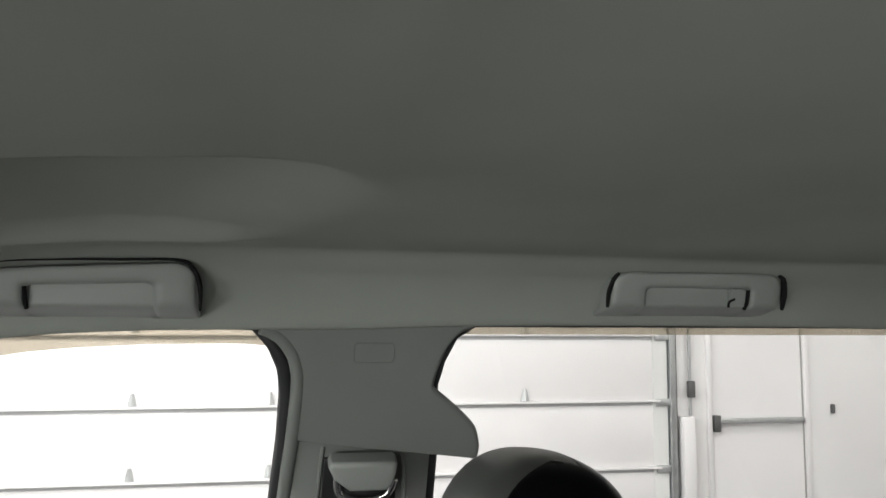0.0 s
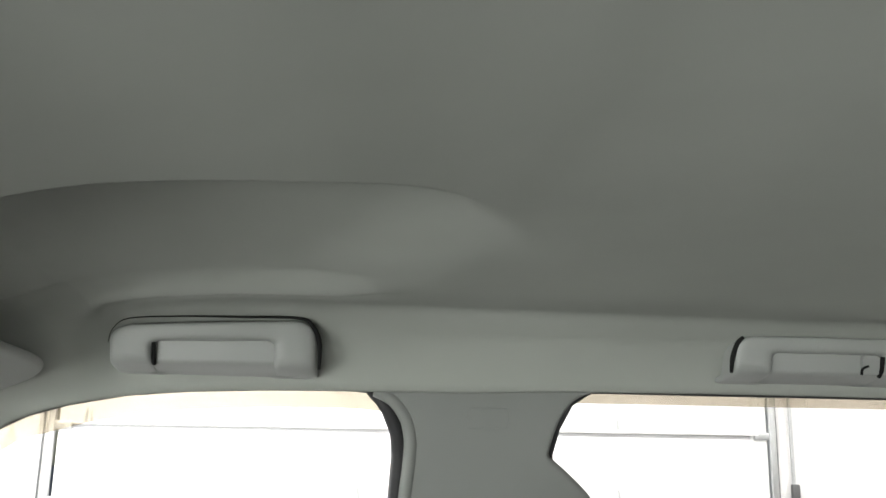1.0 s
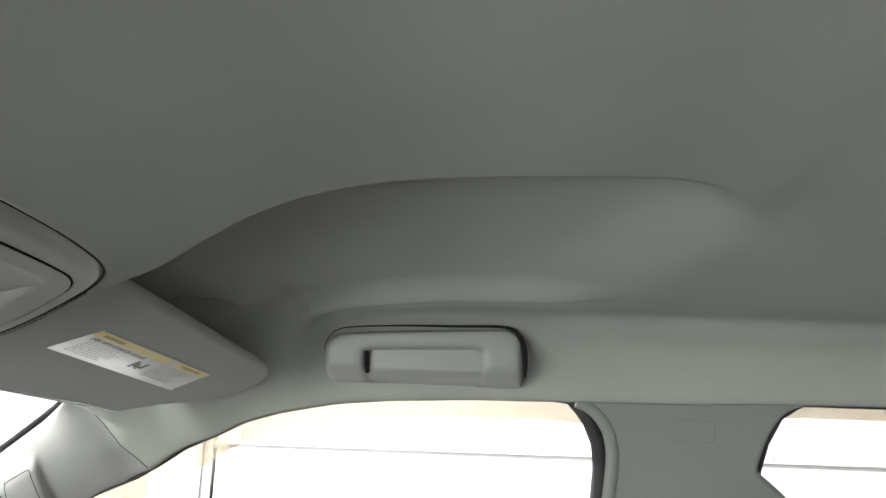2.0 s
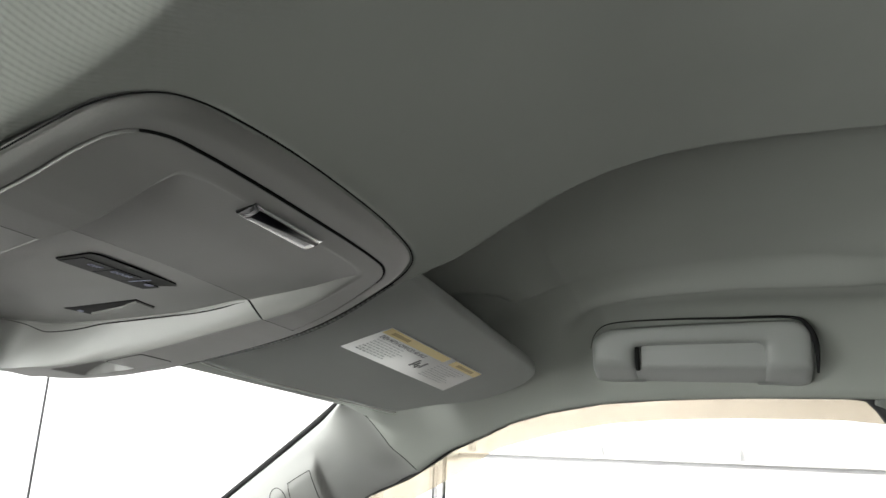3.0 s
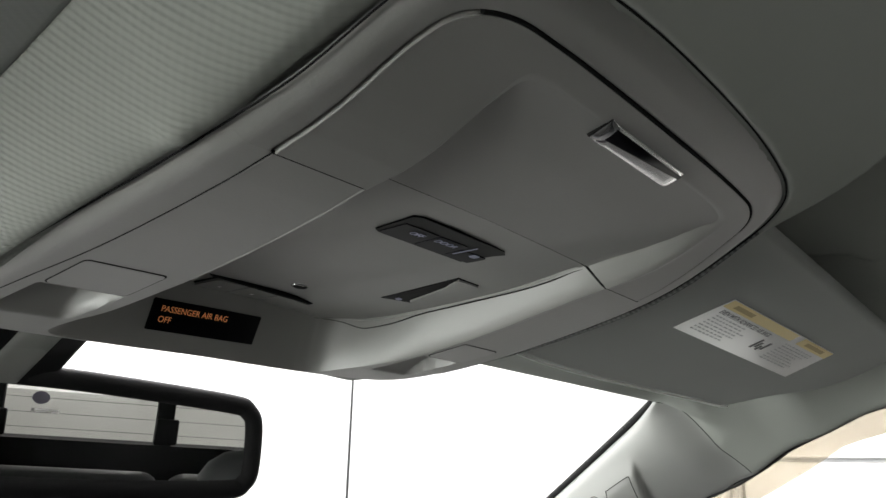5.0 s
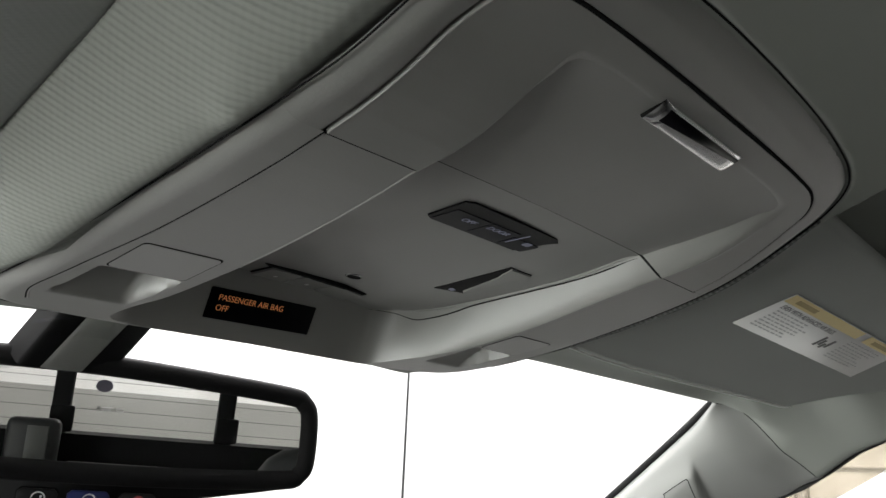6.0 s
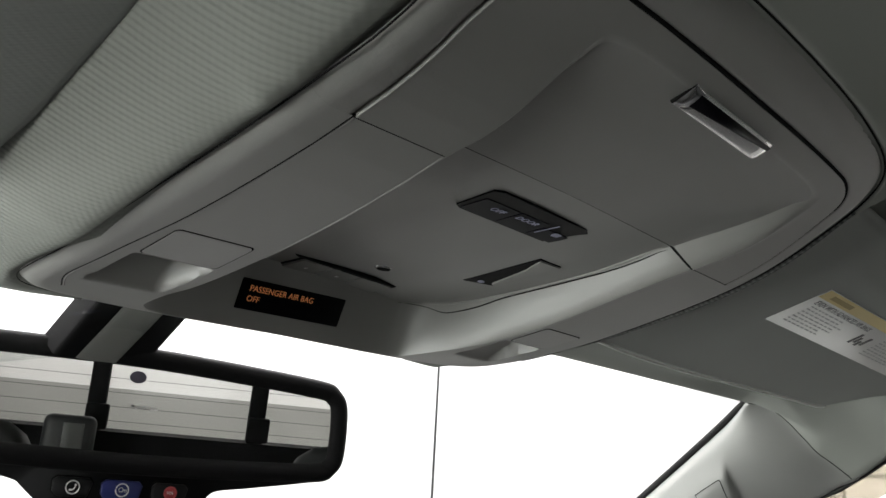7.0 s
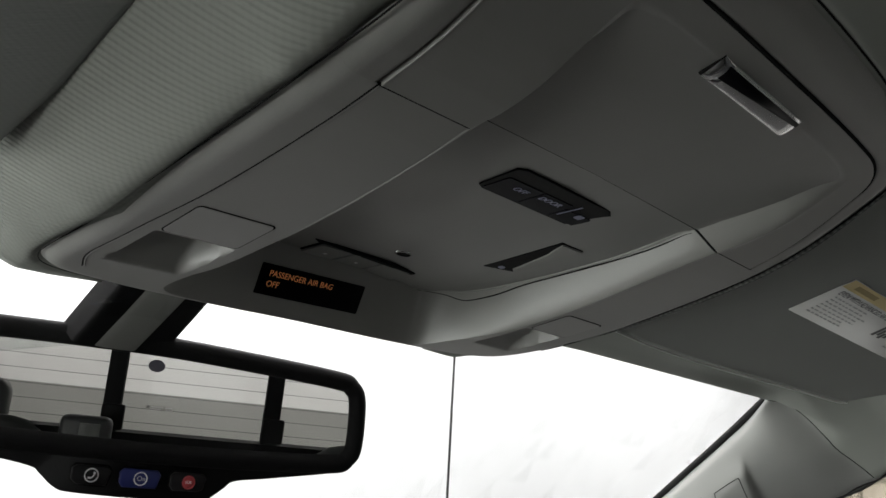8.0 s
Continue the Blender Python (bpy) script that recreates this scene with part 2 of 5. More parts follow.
def smooth_line(points, steps=6, closed=False):
    """Catmull-Rom through the points."""
    p = [Vector(q) for q in points]
    n = len(p)
    out = []
    for i in range(n if closed else n - 1):
        a, b, c, d = (p[(i + k) % n] if closed else p[min(max(i + k, 0), n - 1)] for k in (-1, 0, 1, 2))
        for s in range(steps):
            t = s / steps
            out.append(0.5 * (2 * b + (c - a) * t + (2 * a - 5 * b + 4 * c - d) * t * t + (3 * b - a - 3 * c + d) * t ** 3))
    if not closed:
        out.append(p[-1])
    return out


def tube(bm, path, radius, sides=8, flat=1.0, closed=False, axis=None):
    """A round (or flattened) rod along a path."""
    rings = []
    n = len(path)
    for i, q in enumerate(path):
        a, b = (path[i - 1], path[(i + 1) % n]) if closed else (path[max(i - 1, 0)], path[min(i + 1, n - 1)])
        d = (Vector(b) - Vector(a)).normalized()
        up = Vector((0, 0, 1)) if abs(d.z) < 0.95 else Vector((0, 1, 0))
        s = d.cross(axis or up).normalized()
        u = s.cross(d)
        r = radius[i] if isinstance(radius, (list, tuple)) else radius
        rings.append([Vector(q) + s * math.cos(k * 2 * math.pi / sides) * r * flat + u * math.sin(k * 2 * math.pi / sides) * r for k in range(sides)])
    if closed:
        rings.append(rings[0])
    rows = grid(bm, rings, close=True)
    if not closed:
        bm.faces.new(rows[0][::-1])
        bm.faces.new(rows[-1])
    else:
        bmesh.ops.remove_doubles(bm, verts=bm.verts, dist=1e-6)


def lettering(text, size, mat, parent, m, name="lettering", thick=0.0001):
    """Raised print in the built-in font; m carries the text's plane to its place."""
    cu = bpy.data.curves.new(name, "FONT")
    cu.body, cu.size, cu.extrude, cu.align_x, cu.align_y = text, size, thick, "LEFT", "CENTER"
    tmp = new(name, cu)
    me = bpy.data.meshes.new_from_object(tmp.evaluated_get(bpy.context.evaluated_depsgraph_get()))
    bpy.data.objects.remove(tmp)
    me.materials.clear()
    me.materials.append(mat)
    me.transform(m)
    ob = new(name, me)
    ob.parent = parent
    return ob


def lerp_table(x, table):
    xs, ys = zip(*table)
    return float(np.interp(x, xs, ys))


def ease(a, b, x):
    t = min(max((x - a) / (b - a), 0.0), 1.0)
    return t * t * (3 - 2 * t)


# ---- cab shape in numbers: x runs to the rear, y to the passenger's side ----
MID_Z = [(-0.30, 1.684), (-0.257, 1.680), (-0.234, 1.651), (-0.155, 1.657), (-0.05, 1.680), (0.02, 1.712), (0.06, 1.728), (0.12, 1.748), (0.2, 1.770), (0.3, 1.780), (0.4, 1.787), (0.6, 1.790), (1.75, 1.785)]
LEDGE_Y = [(-0.26, 0.12), (-0.225, 0.127), (-0.205, 0.140), (-0.19, 0.1435), (-0.13, 0.1455), (-0.09, 0.1405), (-0.05, 0.1345), (0.0, 0.136), (0.037, 0.139), (0.077, 0.119), (0.116, 0.098), (0.15, 0.096), (0.2, 0.113), (0.265, 0.126), (0.34, 0.145), (0.40, 0.188), (0.44, 0.26), (0.5, 0.42)]
RAIL = [(-0.20, 0.722, 1.583), (-0.17, 0.715, 1.600), (-0.137, 0.707, 1.621), (-0.096, 0.700, 1.637), (-0.06, 0.693, 1.654), (-0.015, 0.687, 1.667), (0.05, 0.682, 1.679), (0.118, 0.679, 1.685),
        (0.216, 0.678, 1.689), (0.313, 0.677, 1.690), (0.45, 0.677, 1.691), (0.61, 0.675, 1.695), (0.87, 0.675, 1.696), (1.17, 0.676, 1.693), (1.45, 0.68, 1.68), (1.75, 0.69, 1.66)]
LEDGE_DRIVER = [(-0.26, 0.128), (-0.225, 0.130), (-0.205, 0.1345), (-0.19, 0.1365), (-0.13, 0.1375), (-0.09, 0.1370), (-0.05, 0.1365), (-0.02, 0.1360), (0.0, 0.136), (0.025, 0.139), (0.048, 0.146), (0.07, 0.154), (0.1, 0.165), (0.2, 0.178), (0.34, 0.19), (0.40, 0.21), (0.44, 0.27), (0.5, 0.42)]
ROOF_Z = [(-0.3, 1.68), (-0.25, 1.682), (-0.2, 1.688), (-0.15, 1.704), (-0.1, 1.724), (-0.05, 1.742), (0.0, 1.762), (0.1, 1.792), (0.2, 1.808), (0.3, 1.813), (0.4, 1.808), (0.6, 1.790), (1.75, 1.785)]


def rounded(table):
    """A table of pairs, filled in along a smooth line."""
    return [(p.x, p.y) for p in smooth_line([(a, b, 0) for a, b in table], 6)]


MID_Z = MID_Z[:4] + rounded(MID_Z[4:])
LEDGE_Y, LEDGE_DRIVER, ROOF_Z = rounded(LEDGE_Y), rounded(LEDGE_DRIVER), rounded(ROOF_Z)
RAIL_Y, RAIL_Z = rounded([(a, b) for a, b, c in RAIL]), rounded([(a, c) for a, b, c in RAIL])
BROW_Y = rounded([(-0.3, 0.57), (-0.05, 0.565), (0.03, 0.525), (0.09, 0.480), (0.16, 0.462), (0.25, 0.455), (0.5, 0.45), (1.75, 0.45)])


def rail_y(x):
    return lerp_table(x, RAIL_Y)


def rail_z(x):
    return lerp_table(x, RAIL_Z)


def side_y(z):
    return 0.69 - (max(z, 1.22) - 1.66) * 0.42


HALF = [(0.030, 0.0), (0.0295, 0.04), (0.0275, 0.075), (0.0245, 0.10), (0.019, 0.1165), (0.008, 0.127), (-0.006, 0.1305), (-0.028, 0.130), (-0.05, 0.1315), (-0.09, 0.138), (-0.13, 0.1432), (-0.165, 0.143),
        (-0.195, 0.1415), (-0.2115, 0.135), (-0.2215, 0.121), (-0.2265, 0.095), (-0.2295, 0.06), (-0.2305, 0.0)]


HALF_DRIVER = [(0.030, 0.0), (0.0295, 0.04), (0.0275, 0.075), (0.0245, 0.10), (0.019, 0.1145), (0.008, 0.1238), (-0.006, 0.1265), (-0.028, 0.1290), (-0.05, 0.1315), (-0.09, 0.1325), (-0.13, 0.1328), (-0.165, 0.1325),
               (-0.195, 0.1328), (-0.2115, 0.1305), (-0.2215, 0.1210), (-0.2265, 0.098), (-0.2295, 0.06), (-0.2305, 0.0)]
NARROWER = [(-0.23, 0.0), (-0.2115, 0.0045), (-0.195, 0.0087), (-0.13, 0.0105), (-0.09, 0.0057), (-0.05, 0.0), (-0.028, 0.001), (-0.006, 0.004), (0.008, 0.0035), (0.03, 0.0)]


def resample(points, n):
    p = [Vector(q) for q in points]
    d = [0.0]
    for a, b in zip(p, p[1:]):
        d.append(d[-1] + (b - a).length)
    out = []
    for k in range(n):
        s = d[-1] * k / (n - 1)
        i = max(j for j in range(len(d) - 1) if d[j] <= s + 1e-12)
        t = (s - d[i]) / max(d[i + 1] - d[i], 1e-9)
        out.append(p[i].lerp(p[i + 1], min(t, 1)))
    return out


def mirrored(half, other=None):
    fine = smooth_line([(a, b, 0) for a, b in half], 8)
    far = smooth_line([(a, b, 0) for a, b in other], 8) if other else fine
    return [Vector((p.x, -p.y, 0)) for p in far[:0:-1]] + fine


BORDER = resample(mirrored(HALF, HALF_DRIVER), 1600)
OUTLINE = np.array([(p.x, p.y) for p in BORDER])


def border_gap(x, y):
    """Distance to the console's outline."""
    return math.sqrt(float(np.min((OUTLINE[:, 0] - x) ** 2 + (OUTLINE[:, 1] - y) ** 2)))


def liner_z(x, y):
    """Height of the headliner's lower face."""
    a = abs(y)
    mid = lerp_table(x, MID_Z)
    ledge = lerp_table(x, LEDGE_Y if y > 0 else LEDGE_DRIVER)
    slant = ease(0.20, 0.46, a)
    fade = 1 - ease(0.33 - 0.09 * slant, 0.50 - 0.11 * slant, x)
    sharp_w = 0.022 + 0.05 * ease(0.33, 0.42, x) + (0.012 if y < 0 else 0.0)
    up = ease(ledge - 0.001, ledge + sharp_w, a)
    # the ledge starts with a crease
    crease = math.sin(0.5 * math.pi * min(max((a - ledge + 0.001) / (sharp_w + 0.001), 0), 1))
    up += 0.65 * (crease - up) * (1 - ease(0.33, 0.41, x))
    if y < 0:
        # on the driver's side the cloth swells evenly from the console to above the visor
        wide = 0.042 - 0.008 * ease(0.0, 0.12, x)
        swell = min(max((a - ledge) / wide, 0), 1)
        up += (swell ** 1.5 - up) * (1 - ease(0.10, 0.20, x))
    roof = lerp_table(x, ROOF_Z)
    # beyond the ledge the hollow over each seat, then a slope down to the rail
    outer = lerp_table(x, [(-0.27, 1.672), (-0.2, 1.668), (-0.1, 1.707), (0.0, 1.746), (0.05, 1.764), (0.1, 1.770), (0.2, 1.775), (0.35, 1.775), (0.5, 1.774), (1.75, 1.765)])
    outer -= 0.030 * (1 - ease(0.005, 0.072, x)) * ease(0.39, 0.48, a) * ease(-0.16, -0.10, x)
    low = outer + 0.38 * (roof - outer)
    hollow = roof + (low - roof) * min(max((a - 0.17) / 0.26, 0), 1) ** 1.3
    half = lerp_table(x, [(-0.15, 0.05), (0.0, 0.045), (0.12, 0.030), (0.3, 0.020), (0.4, 0.020)])
    brow = lerp_table(x, BROW_Y)
    hollow += (outer - low) * ease(brow - half, brow + half, a)
    plain = mid + (outer - mid) * ease(0.20, 0.52, a)
    mid -= 0.025 * min(max(y, 0), 0.143) * (1 - ease(-0.06, 0.02, x))
    z = mid + (hollow - mid) * up
    z = plain + (z - plain) * fade
    # the hollow ends in an edge beside the visor, with a recess beyond it
    edge_a = lerp_table(x, [(-0.03, 0.36), (-0.006, 0.405), (0.0035, 0.425), (0.041, 0.436), (0.10, 0.45)])
    z += 0.019 * ease(0.0, 0.014, a - edge_a) * (1 - ease(0.53, 0.605, a)) * ease(-0.12, -0.06, x) * (1 - ease(0.012, 0.070, x))
    # soft ridge where the hollow ends
    ridge = math.exp(-((a - brow - 0.030) / 0.014) ** 2) - 0.8 * math.exp(-((a - brow - 0.062) / 0.018) ** 2)
    z -= 0.0066 * ridge * ease(0.01, 0.10, x) * (1 - ease(0.29, 0.37, x))
    # rounded shoulder to the door opening
    ey, ez = rail_y(x), rail_z(x)
    k = min(max((a - 0.562) / (ey - 0.562), 0), 1)
    z += (ez - z) * k ** 1.9
    # soft fold along the rail, behind the front handle
    z -= 0.004 * math.exp(-((a - 0.60) / 0.02) ** 2) * ease(0.28, 0.40, x)
    # opening for the console
    inside = min(lerp_table(x, [(-0.23, 0.10), (-0.21, 0.12), (-0.16, 0.138), (-0.09, 0.133), (-0.03, 0.125), (0.0, 0.123), (0.02, 0.105), (0.024, 0.0)]) - a, 0.022 - x)
    inside -= lerp_table(x, NARROWER) if y < 0 else 0
    z += 0.045 * ease(0.003, 0.008, inside)
    # cloth tucked in behind the console's border
    if -0.245 < x < 0.045 and a < 0.155:
        under = a + (lerp_table(x, NARROWER) if y < 0 else 0) < lerp_table(x, [(-0.2305, 0.0), (-0.2265, 0.095), (-0.2215, 0.121), (-0.2115, 0.135), (-0.195, 0.1415), (-0.165, 0.143), (-0.13, 0.1432), (-0.09, 0.138), (-0.05, 0.1315), (-0.006, 0.1305), (0.008, 0.127), (0.019, 0.1165), (0.0245, 0.10), (0.03, 0.02), (0.031, -1)])
        z += 0.0018 * (1 if under else 1 - ease(0.0004, 0.0026, border_gap(x, y))) * ease(-0.232, -0.222, x)
    return z


# ---- the cab's shell ----
def front_x(s):
    """Front border of the headliner at the share s of the half width."""
    return lerp_table(abs(s), [(0.0, -0.276), (0.28, -0.268), (0.6, -0.256), (0.86, -0.246), (0.93, -0.206), (1.0, -0.18)])


def liner_point(s, t):
    """Point of the headliner at the share s of the half width and t of the length."""
    x0 = front_x(s)
    x = x0 + (1.75 - x0) * t
    y = s * rail_y(x)
    z = liner_z(x, y)
    if abs(s) < 0.94:
        z += (lerp_table(abs(s), [(0, 1.680), (0.42, 1.677), (0.86, 1.666)]) - z) * (1 - ease(0.0, 0.03, x - x0)) * (1 - ease(0.86, 0.94, abs(s)))
    # small pucker of the cloth beside the console
    z -= 0.0022 * math.exp(-(((x + 0.060) / 0.004) ** 2 + ((y + 0.139) / 0.005) ** 2))
    return x, y, z


def make_headliner():
    bm = bmesh.new()
    shares = sorted({round(q, 5) for q in list(np.linspace(-1, 1, 241)) + list(np.linspace(-0.26, -0.12, 70)) + list(np.linspace(0.12, 0.26, 70)) + list(np.linspace(-0.175, 0.175, 110))})
    steps = sorted(list(np.linspace(0, 0.22, 120)[:-1]) + list(np.linspace(0.137, 0.1601, 34)) + list(np.linspace(0.22, 0.42, 60)[:-1]) + list(np.linspace(0.42, 1, 50)))
    rows = []
    for t in steps:
        row = []
        for s in shares:
            row.append(liner_point(s, t))
        # lip turned over the door flange
        for sgn, end in ((-1, 0), (1, -1)):
            x, y, z = row[end]
            lip = [(x, y + sgn * 0.006, z - 0.002), (x, y + sgn * 0.016, z + 0.004), (x, y + sgn * 0.03, z + 0.02)]
            row = (lip[::-1] + row) if sgn < 0 else (row + lip)
        rows.append(row)
    grid(bm, rows)
    ob = part("headliner", bm, CLOTH, None, "grey-green knitted cloth headliner with hollows over the seats", kind="structure")
    tagged(ob, category="headliner")
    bm = bmesh.new()
    top = [[(x, y, lerp_table(x, [(-0.35, 1.70), (-0.2, 1.76), (0.1, 1.83), (0.5, 1.85), (1.85, 1.82)]) - 0.22 * max(abs(y) - 0.35, 0) ** 1.4) for y in np.linspace(-0.80, 0.80, 33)] for x in np.linspace(-0.255, 1.85, 40)]
    grid(bm, top)
    bmesh.ops.solidify(bm, geom=bm.faces[:], thickness=0.01)
    tagged(part("roof_panel", bm, CAR_PAINT, None, "dark painted steel roof panel over the cab", kind="structure"), category="roof")


make_headliner()


def on_side(sgn, off=0.0):
    """From (x, z, outward) on the sloping side plane to the world."""
    return lambda x, z, w: Vector((x, sgn * (side_y(z) + off + w * 0.92), z + w * 0.38))


B_TRIM = [(0.320, 1.700), (0.340, 1.689), (0.352, 1.684), (0.364, 1.676), (0.374, 1.664), (0.381, 1.650), (0.385, 1.630), (0.385, 1.612), (0.383, 1.585), (0.380, 1.552),
          (0.470, 1.540), (0.614, 1.522), (0.616, 1.534), (0.612, 1.552), (0.603, 1.567), (0.580, 1.588), (0.560, 1.604), (0.551, 1.612), (0.549, 1.620), (0.553, 1.640), (0.560, 1.660), (0.571, 1.679), (0.584, 1.690), (0.604, 1.697), (0.62, 1.705)]


def make_pillars(sgn):
    side = "passenger's" if sgn > 0 else "driver's"
    lift = on_side(sgn, 0.006)
    root = tagged(thing("pillar_trim", "smooth grey plastic centre pillar trim between the door openings", "pillar trim", "pillar trims"))
    sharp(part("upper_cover", slab(B_TRIM, lambda x, z, w: lift(x, z, w), 0.03, 0.0), SHADED_TRIM, root), 30)
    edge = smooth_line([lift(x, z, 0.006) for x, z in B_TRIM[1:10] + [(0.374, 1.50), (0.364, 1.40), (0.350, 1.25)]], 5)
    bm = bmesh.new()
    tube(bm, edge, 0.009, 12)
    part("front_bead", bm, SHADED_TRIM, root)
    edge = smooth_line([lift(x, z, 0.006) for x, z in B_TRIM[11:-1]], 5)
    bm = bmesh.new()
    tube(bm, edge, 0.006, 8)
    part("rear_bead", bm, SHADED_TRIM, root)
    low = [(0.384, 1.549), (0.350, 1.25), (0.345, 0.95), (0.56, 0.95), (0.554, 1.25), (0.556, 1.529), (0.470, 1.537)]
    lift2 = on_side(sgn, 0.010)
    part("lower_cover", slab(low, lift2, 0.03, 0.0), SHADED_TRIM, root)
    # raised borders of the belt channel
    for run in ([(0.419, 1.542), (0.414, 1.48), (0.408, 1.30)], [(0.521, 1.530), (0.526, 1.48), (0.530, 1.30)]):
        bm = bmesh.new()
        tube(bm, smooth_line([lift2(x, z, 0.0) for x, z in run], 6), 0.003, 8)
        part("channel_border", bm, SHADED_TRIM, root)
    # faint rectangular cap of the upper cover
    bm = bmesh.new()
    ring = [(0.455, 1.672), (0.498, 1.672), (0.501, 1.668), (0.501, 1.652), (0.498, 1.648), (0.455, 1.648), (0.452, 1.652), (0.452, 1.668)]
    tube(bm, [lift(x, z, -0.0002) for x, z in ring], 0.0005, 5, closed=True)
    part("cap_outline", bm, SHADED_TRIM, root)
    # belt height adjuster
    belt = thing("seat_belt_guide", "grey plastic seat belt height adjuster on the centre pillar", "seat belt guide", "seat belt guides")
    l3 = on_side(sgn, -0.004)
    hood = [(0.428, 1.535), (0.505, 1.535), (0.510, 1.530), (0.506, 1.505), (0.498, 1.497), (0.452, 1.497), (0.432, 1.512), (0.424, 1.528)]
    sharp(part("hood", slab(hood, lambda x, z, w: l3(x, z, w), -0.026, 0.006, 3), HANDLE_GREY, belt, "grey hooded slider"), 50)
    back = [(0.420, 1.524), (0.511, 1.522), (0.516, 1.44), (0.418, 1.44)]
    part("slot", slab(back, lambda x, z, w: l3(x, z, w + 0.012), -0.006, 0.002), BLACK, belt)
    bm = bmesh.new()
    tube(bm, smooth_line([l3(x, z, -0.012) for x, z in ((0.436, 1.512), (0.44, 1.488), (0.47, 1.478), (0.50, 1.486), (0.508, 1.506))], 5), 0.005, 8)
    part("belt_ring", bm, CHROME, belt)
    part("webbing", slab([(0.448, 1.49), (0.497, 1.49), (0.505, 1.0), (0.456, 1.0)], lambda x, z, w: l3(x, z, w + 0.004), -0.003), LEATHER, belt)
    # rear pillar
    tail = [(1.345, 1.70), (1.345, 1.66), (1.33, 1.50), (1.32, 0.95), (1.80, 0.95), (1.80, 1.70)]
    root = thing("rear_pillar_trim", "grey plastic rear corner pillar trim", "pillar trim", "pillar trims")
    part("cover", slab(tail, lift2, 0.04), SHADED_TRIM, root)


def make_a_pillar(sgn):
    """Trim between the windshield's border and the front door opening."""
    root = thing("windshield_pillar_trim", "light grey plastic windshield pillar trim with a raised grip", "pillar trim", "pillar trims")
    n = 24
    screen = smooth_line([(-0.246, 0.627, 1.666), (-0.30, 0.655, 1.632), (-0.41, 0.695, 1.56), (-0.62, 0.75, 1.415), (-0.95, 0.80, 1.18)], n)
    door = smooth_line([(-0.176, 0.713, 1.602), (-0.215, 0.724, 1.578), (-0.262, 0.735, 1.553), (-0.45, 0.775, 1.43), (-0.78, 0.82, 1.18)], n)
    across = 42
    corner = [Vector(liner_point(0.86 + 0.14 * k / across, 0.0)) for k in range(across + 1)]

    def bulged(a, b, t, more=0.0):
        p = a.lerp(b, t)
        d = 0.027 * math.sin(math.pi * t ** 0.66) ** 0.85 + more
        return Vector((p.x + d * 0.30, p.y - d * 0.75, p.z - d * 0.35))

    def cover_point(i, k):
        t = k / across
        p = bulged(screen[i], door[i], t)
        p = p + (corner[k] - bulged(screen[0], door[0], t)) * (1 - ease(0, 0.9 * n, i))
        # raised grip with an upright end
        h = 0.009 * (1 - ease(-0.2935, -0.2890, p.x)) * ease(0.06, 0.30, t) * (1 - ease(0.84, 0.95, t)) * (1 - ease(1.590, 1.618, p.z))
        return Vector((p.x + h * 0.30, p.y - h * 0.75, p.z - h * 0.35))

    bm = bmesh.new()
    rows = []
    for i in range(len(screen)):
        row = []
        for k in range(across + 1):
            p = cover_point(i, k)
            row.append((p.x, sgn * p.y, p.z))
        q = Vector(row[-1])
        row += [tuple(q + Vector((0.004, sgn * 0.008, 0.0))), tuple(q + Vector((0.006, sgn * 0.03, 0.01)))]
        f = Vector(row[0])
        row = [tuple(f + Vector((-0.004, sgn * 0.012, 0.012)))] + row
        rows.append(row)
    rows.insert(0, [tuple(Vector(p) + Vector((0.003, 0, 0.004))) for p in rows[0]])
    grid(bm, rows)
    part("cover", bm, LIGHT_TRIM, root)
    # outlines of a rounded flap and a round cap on the grip
    flat_points = [cover_point(i, k) for i in range(8, 70) for k in range(2, 40)]

    def on_grip(x, z):
        near = sorted(flat_points, key=lambda p: (p.x - x) ** 2 + (p.z - z) ** 2)[:4]
        weight = [1 / (1e-7 + (p.x - x) ** 2 + (p.z - z) ** 2) for p in near]
        y = sum(w * p.y for w, p in zip(weight, near)) / sum(weight)
        return Vector((x, sgn * (y - 0.0002), z))

    flap = [(-0.3290, 1.5725), (-0.3020, 1.5870), (-0.2985, 1.5870), (-0.2975, 1.5840), (-0.2975, 1.5560), (-0.3000, 1.5530), (-0.3280, 1.5400), (-0.3310, 1.5430), (-0.3310, 1.5690)]
    cap = [(-0.3480 + 0.011 * math.cos(a), 1.5530 + 0.012 * math.sin(a)) for a in np.linspace(0, 2 * math.pi, 25)[:-1]]
    for name, line in (("flap_outline", smooth_line([(a, b, 0) for a, b in flap], 4, closed=True)), ("cap_outline", [Vector((a, b, 0)) for a, b in cap])):
        bm = bmesh.new()
        tube(bm, [on_grip(p.x, p.y) for p in line], 0.00045, 5, closed=True)
        part(name, bm, DARK_GAP, root)
    # seam to the headliner
    bm = bmesh.new()
    tube(bm, [Vector((p.x - 0.0005, sgn * p.y, p.z - 0.0001)) for p in corner], 0.0005, 6)
    part("seam", bm, DARK_GAP, root)
    # black seal beside the glass
    bm = bmesh.new()
    tube(bm, [Vector((p.x - 0.006, sgn * (p.y + 0.006), p.z + 0.004)) for p in screen], 0.0045, 8)
    part("glass_seal", bm, MATTE_BLACK, root)


for sgn in (1, -1):
    make_pillars(sgn)
    make_a_pillar(sgn)

FRONT_OPENING = [(x, z) for x, y, z in RAIL if x < 0.32]
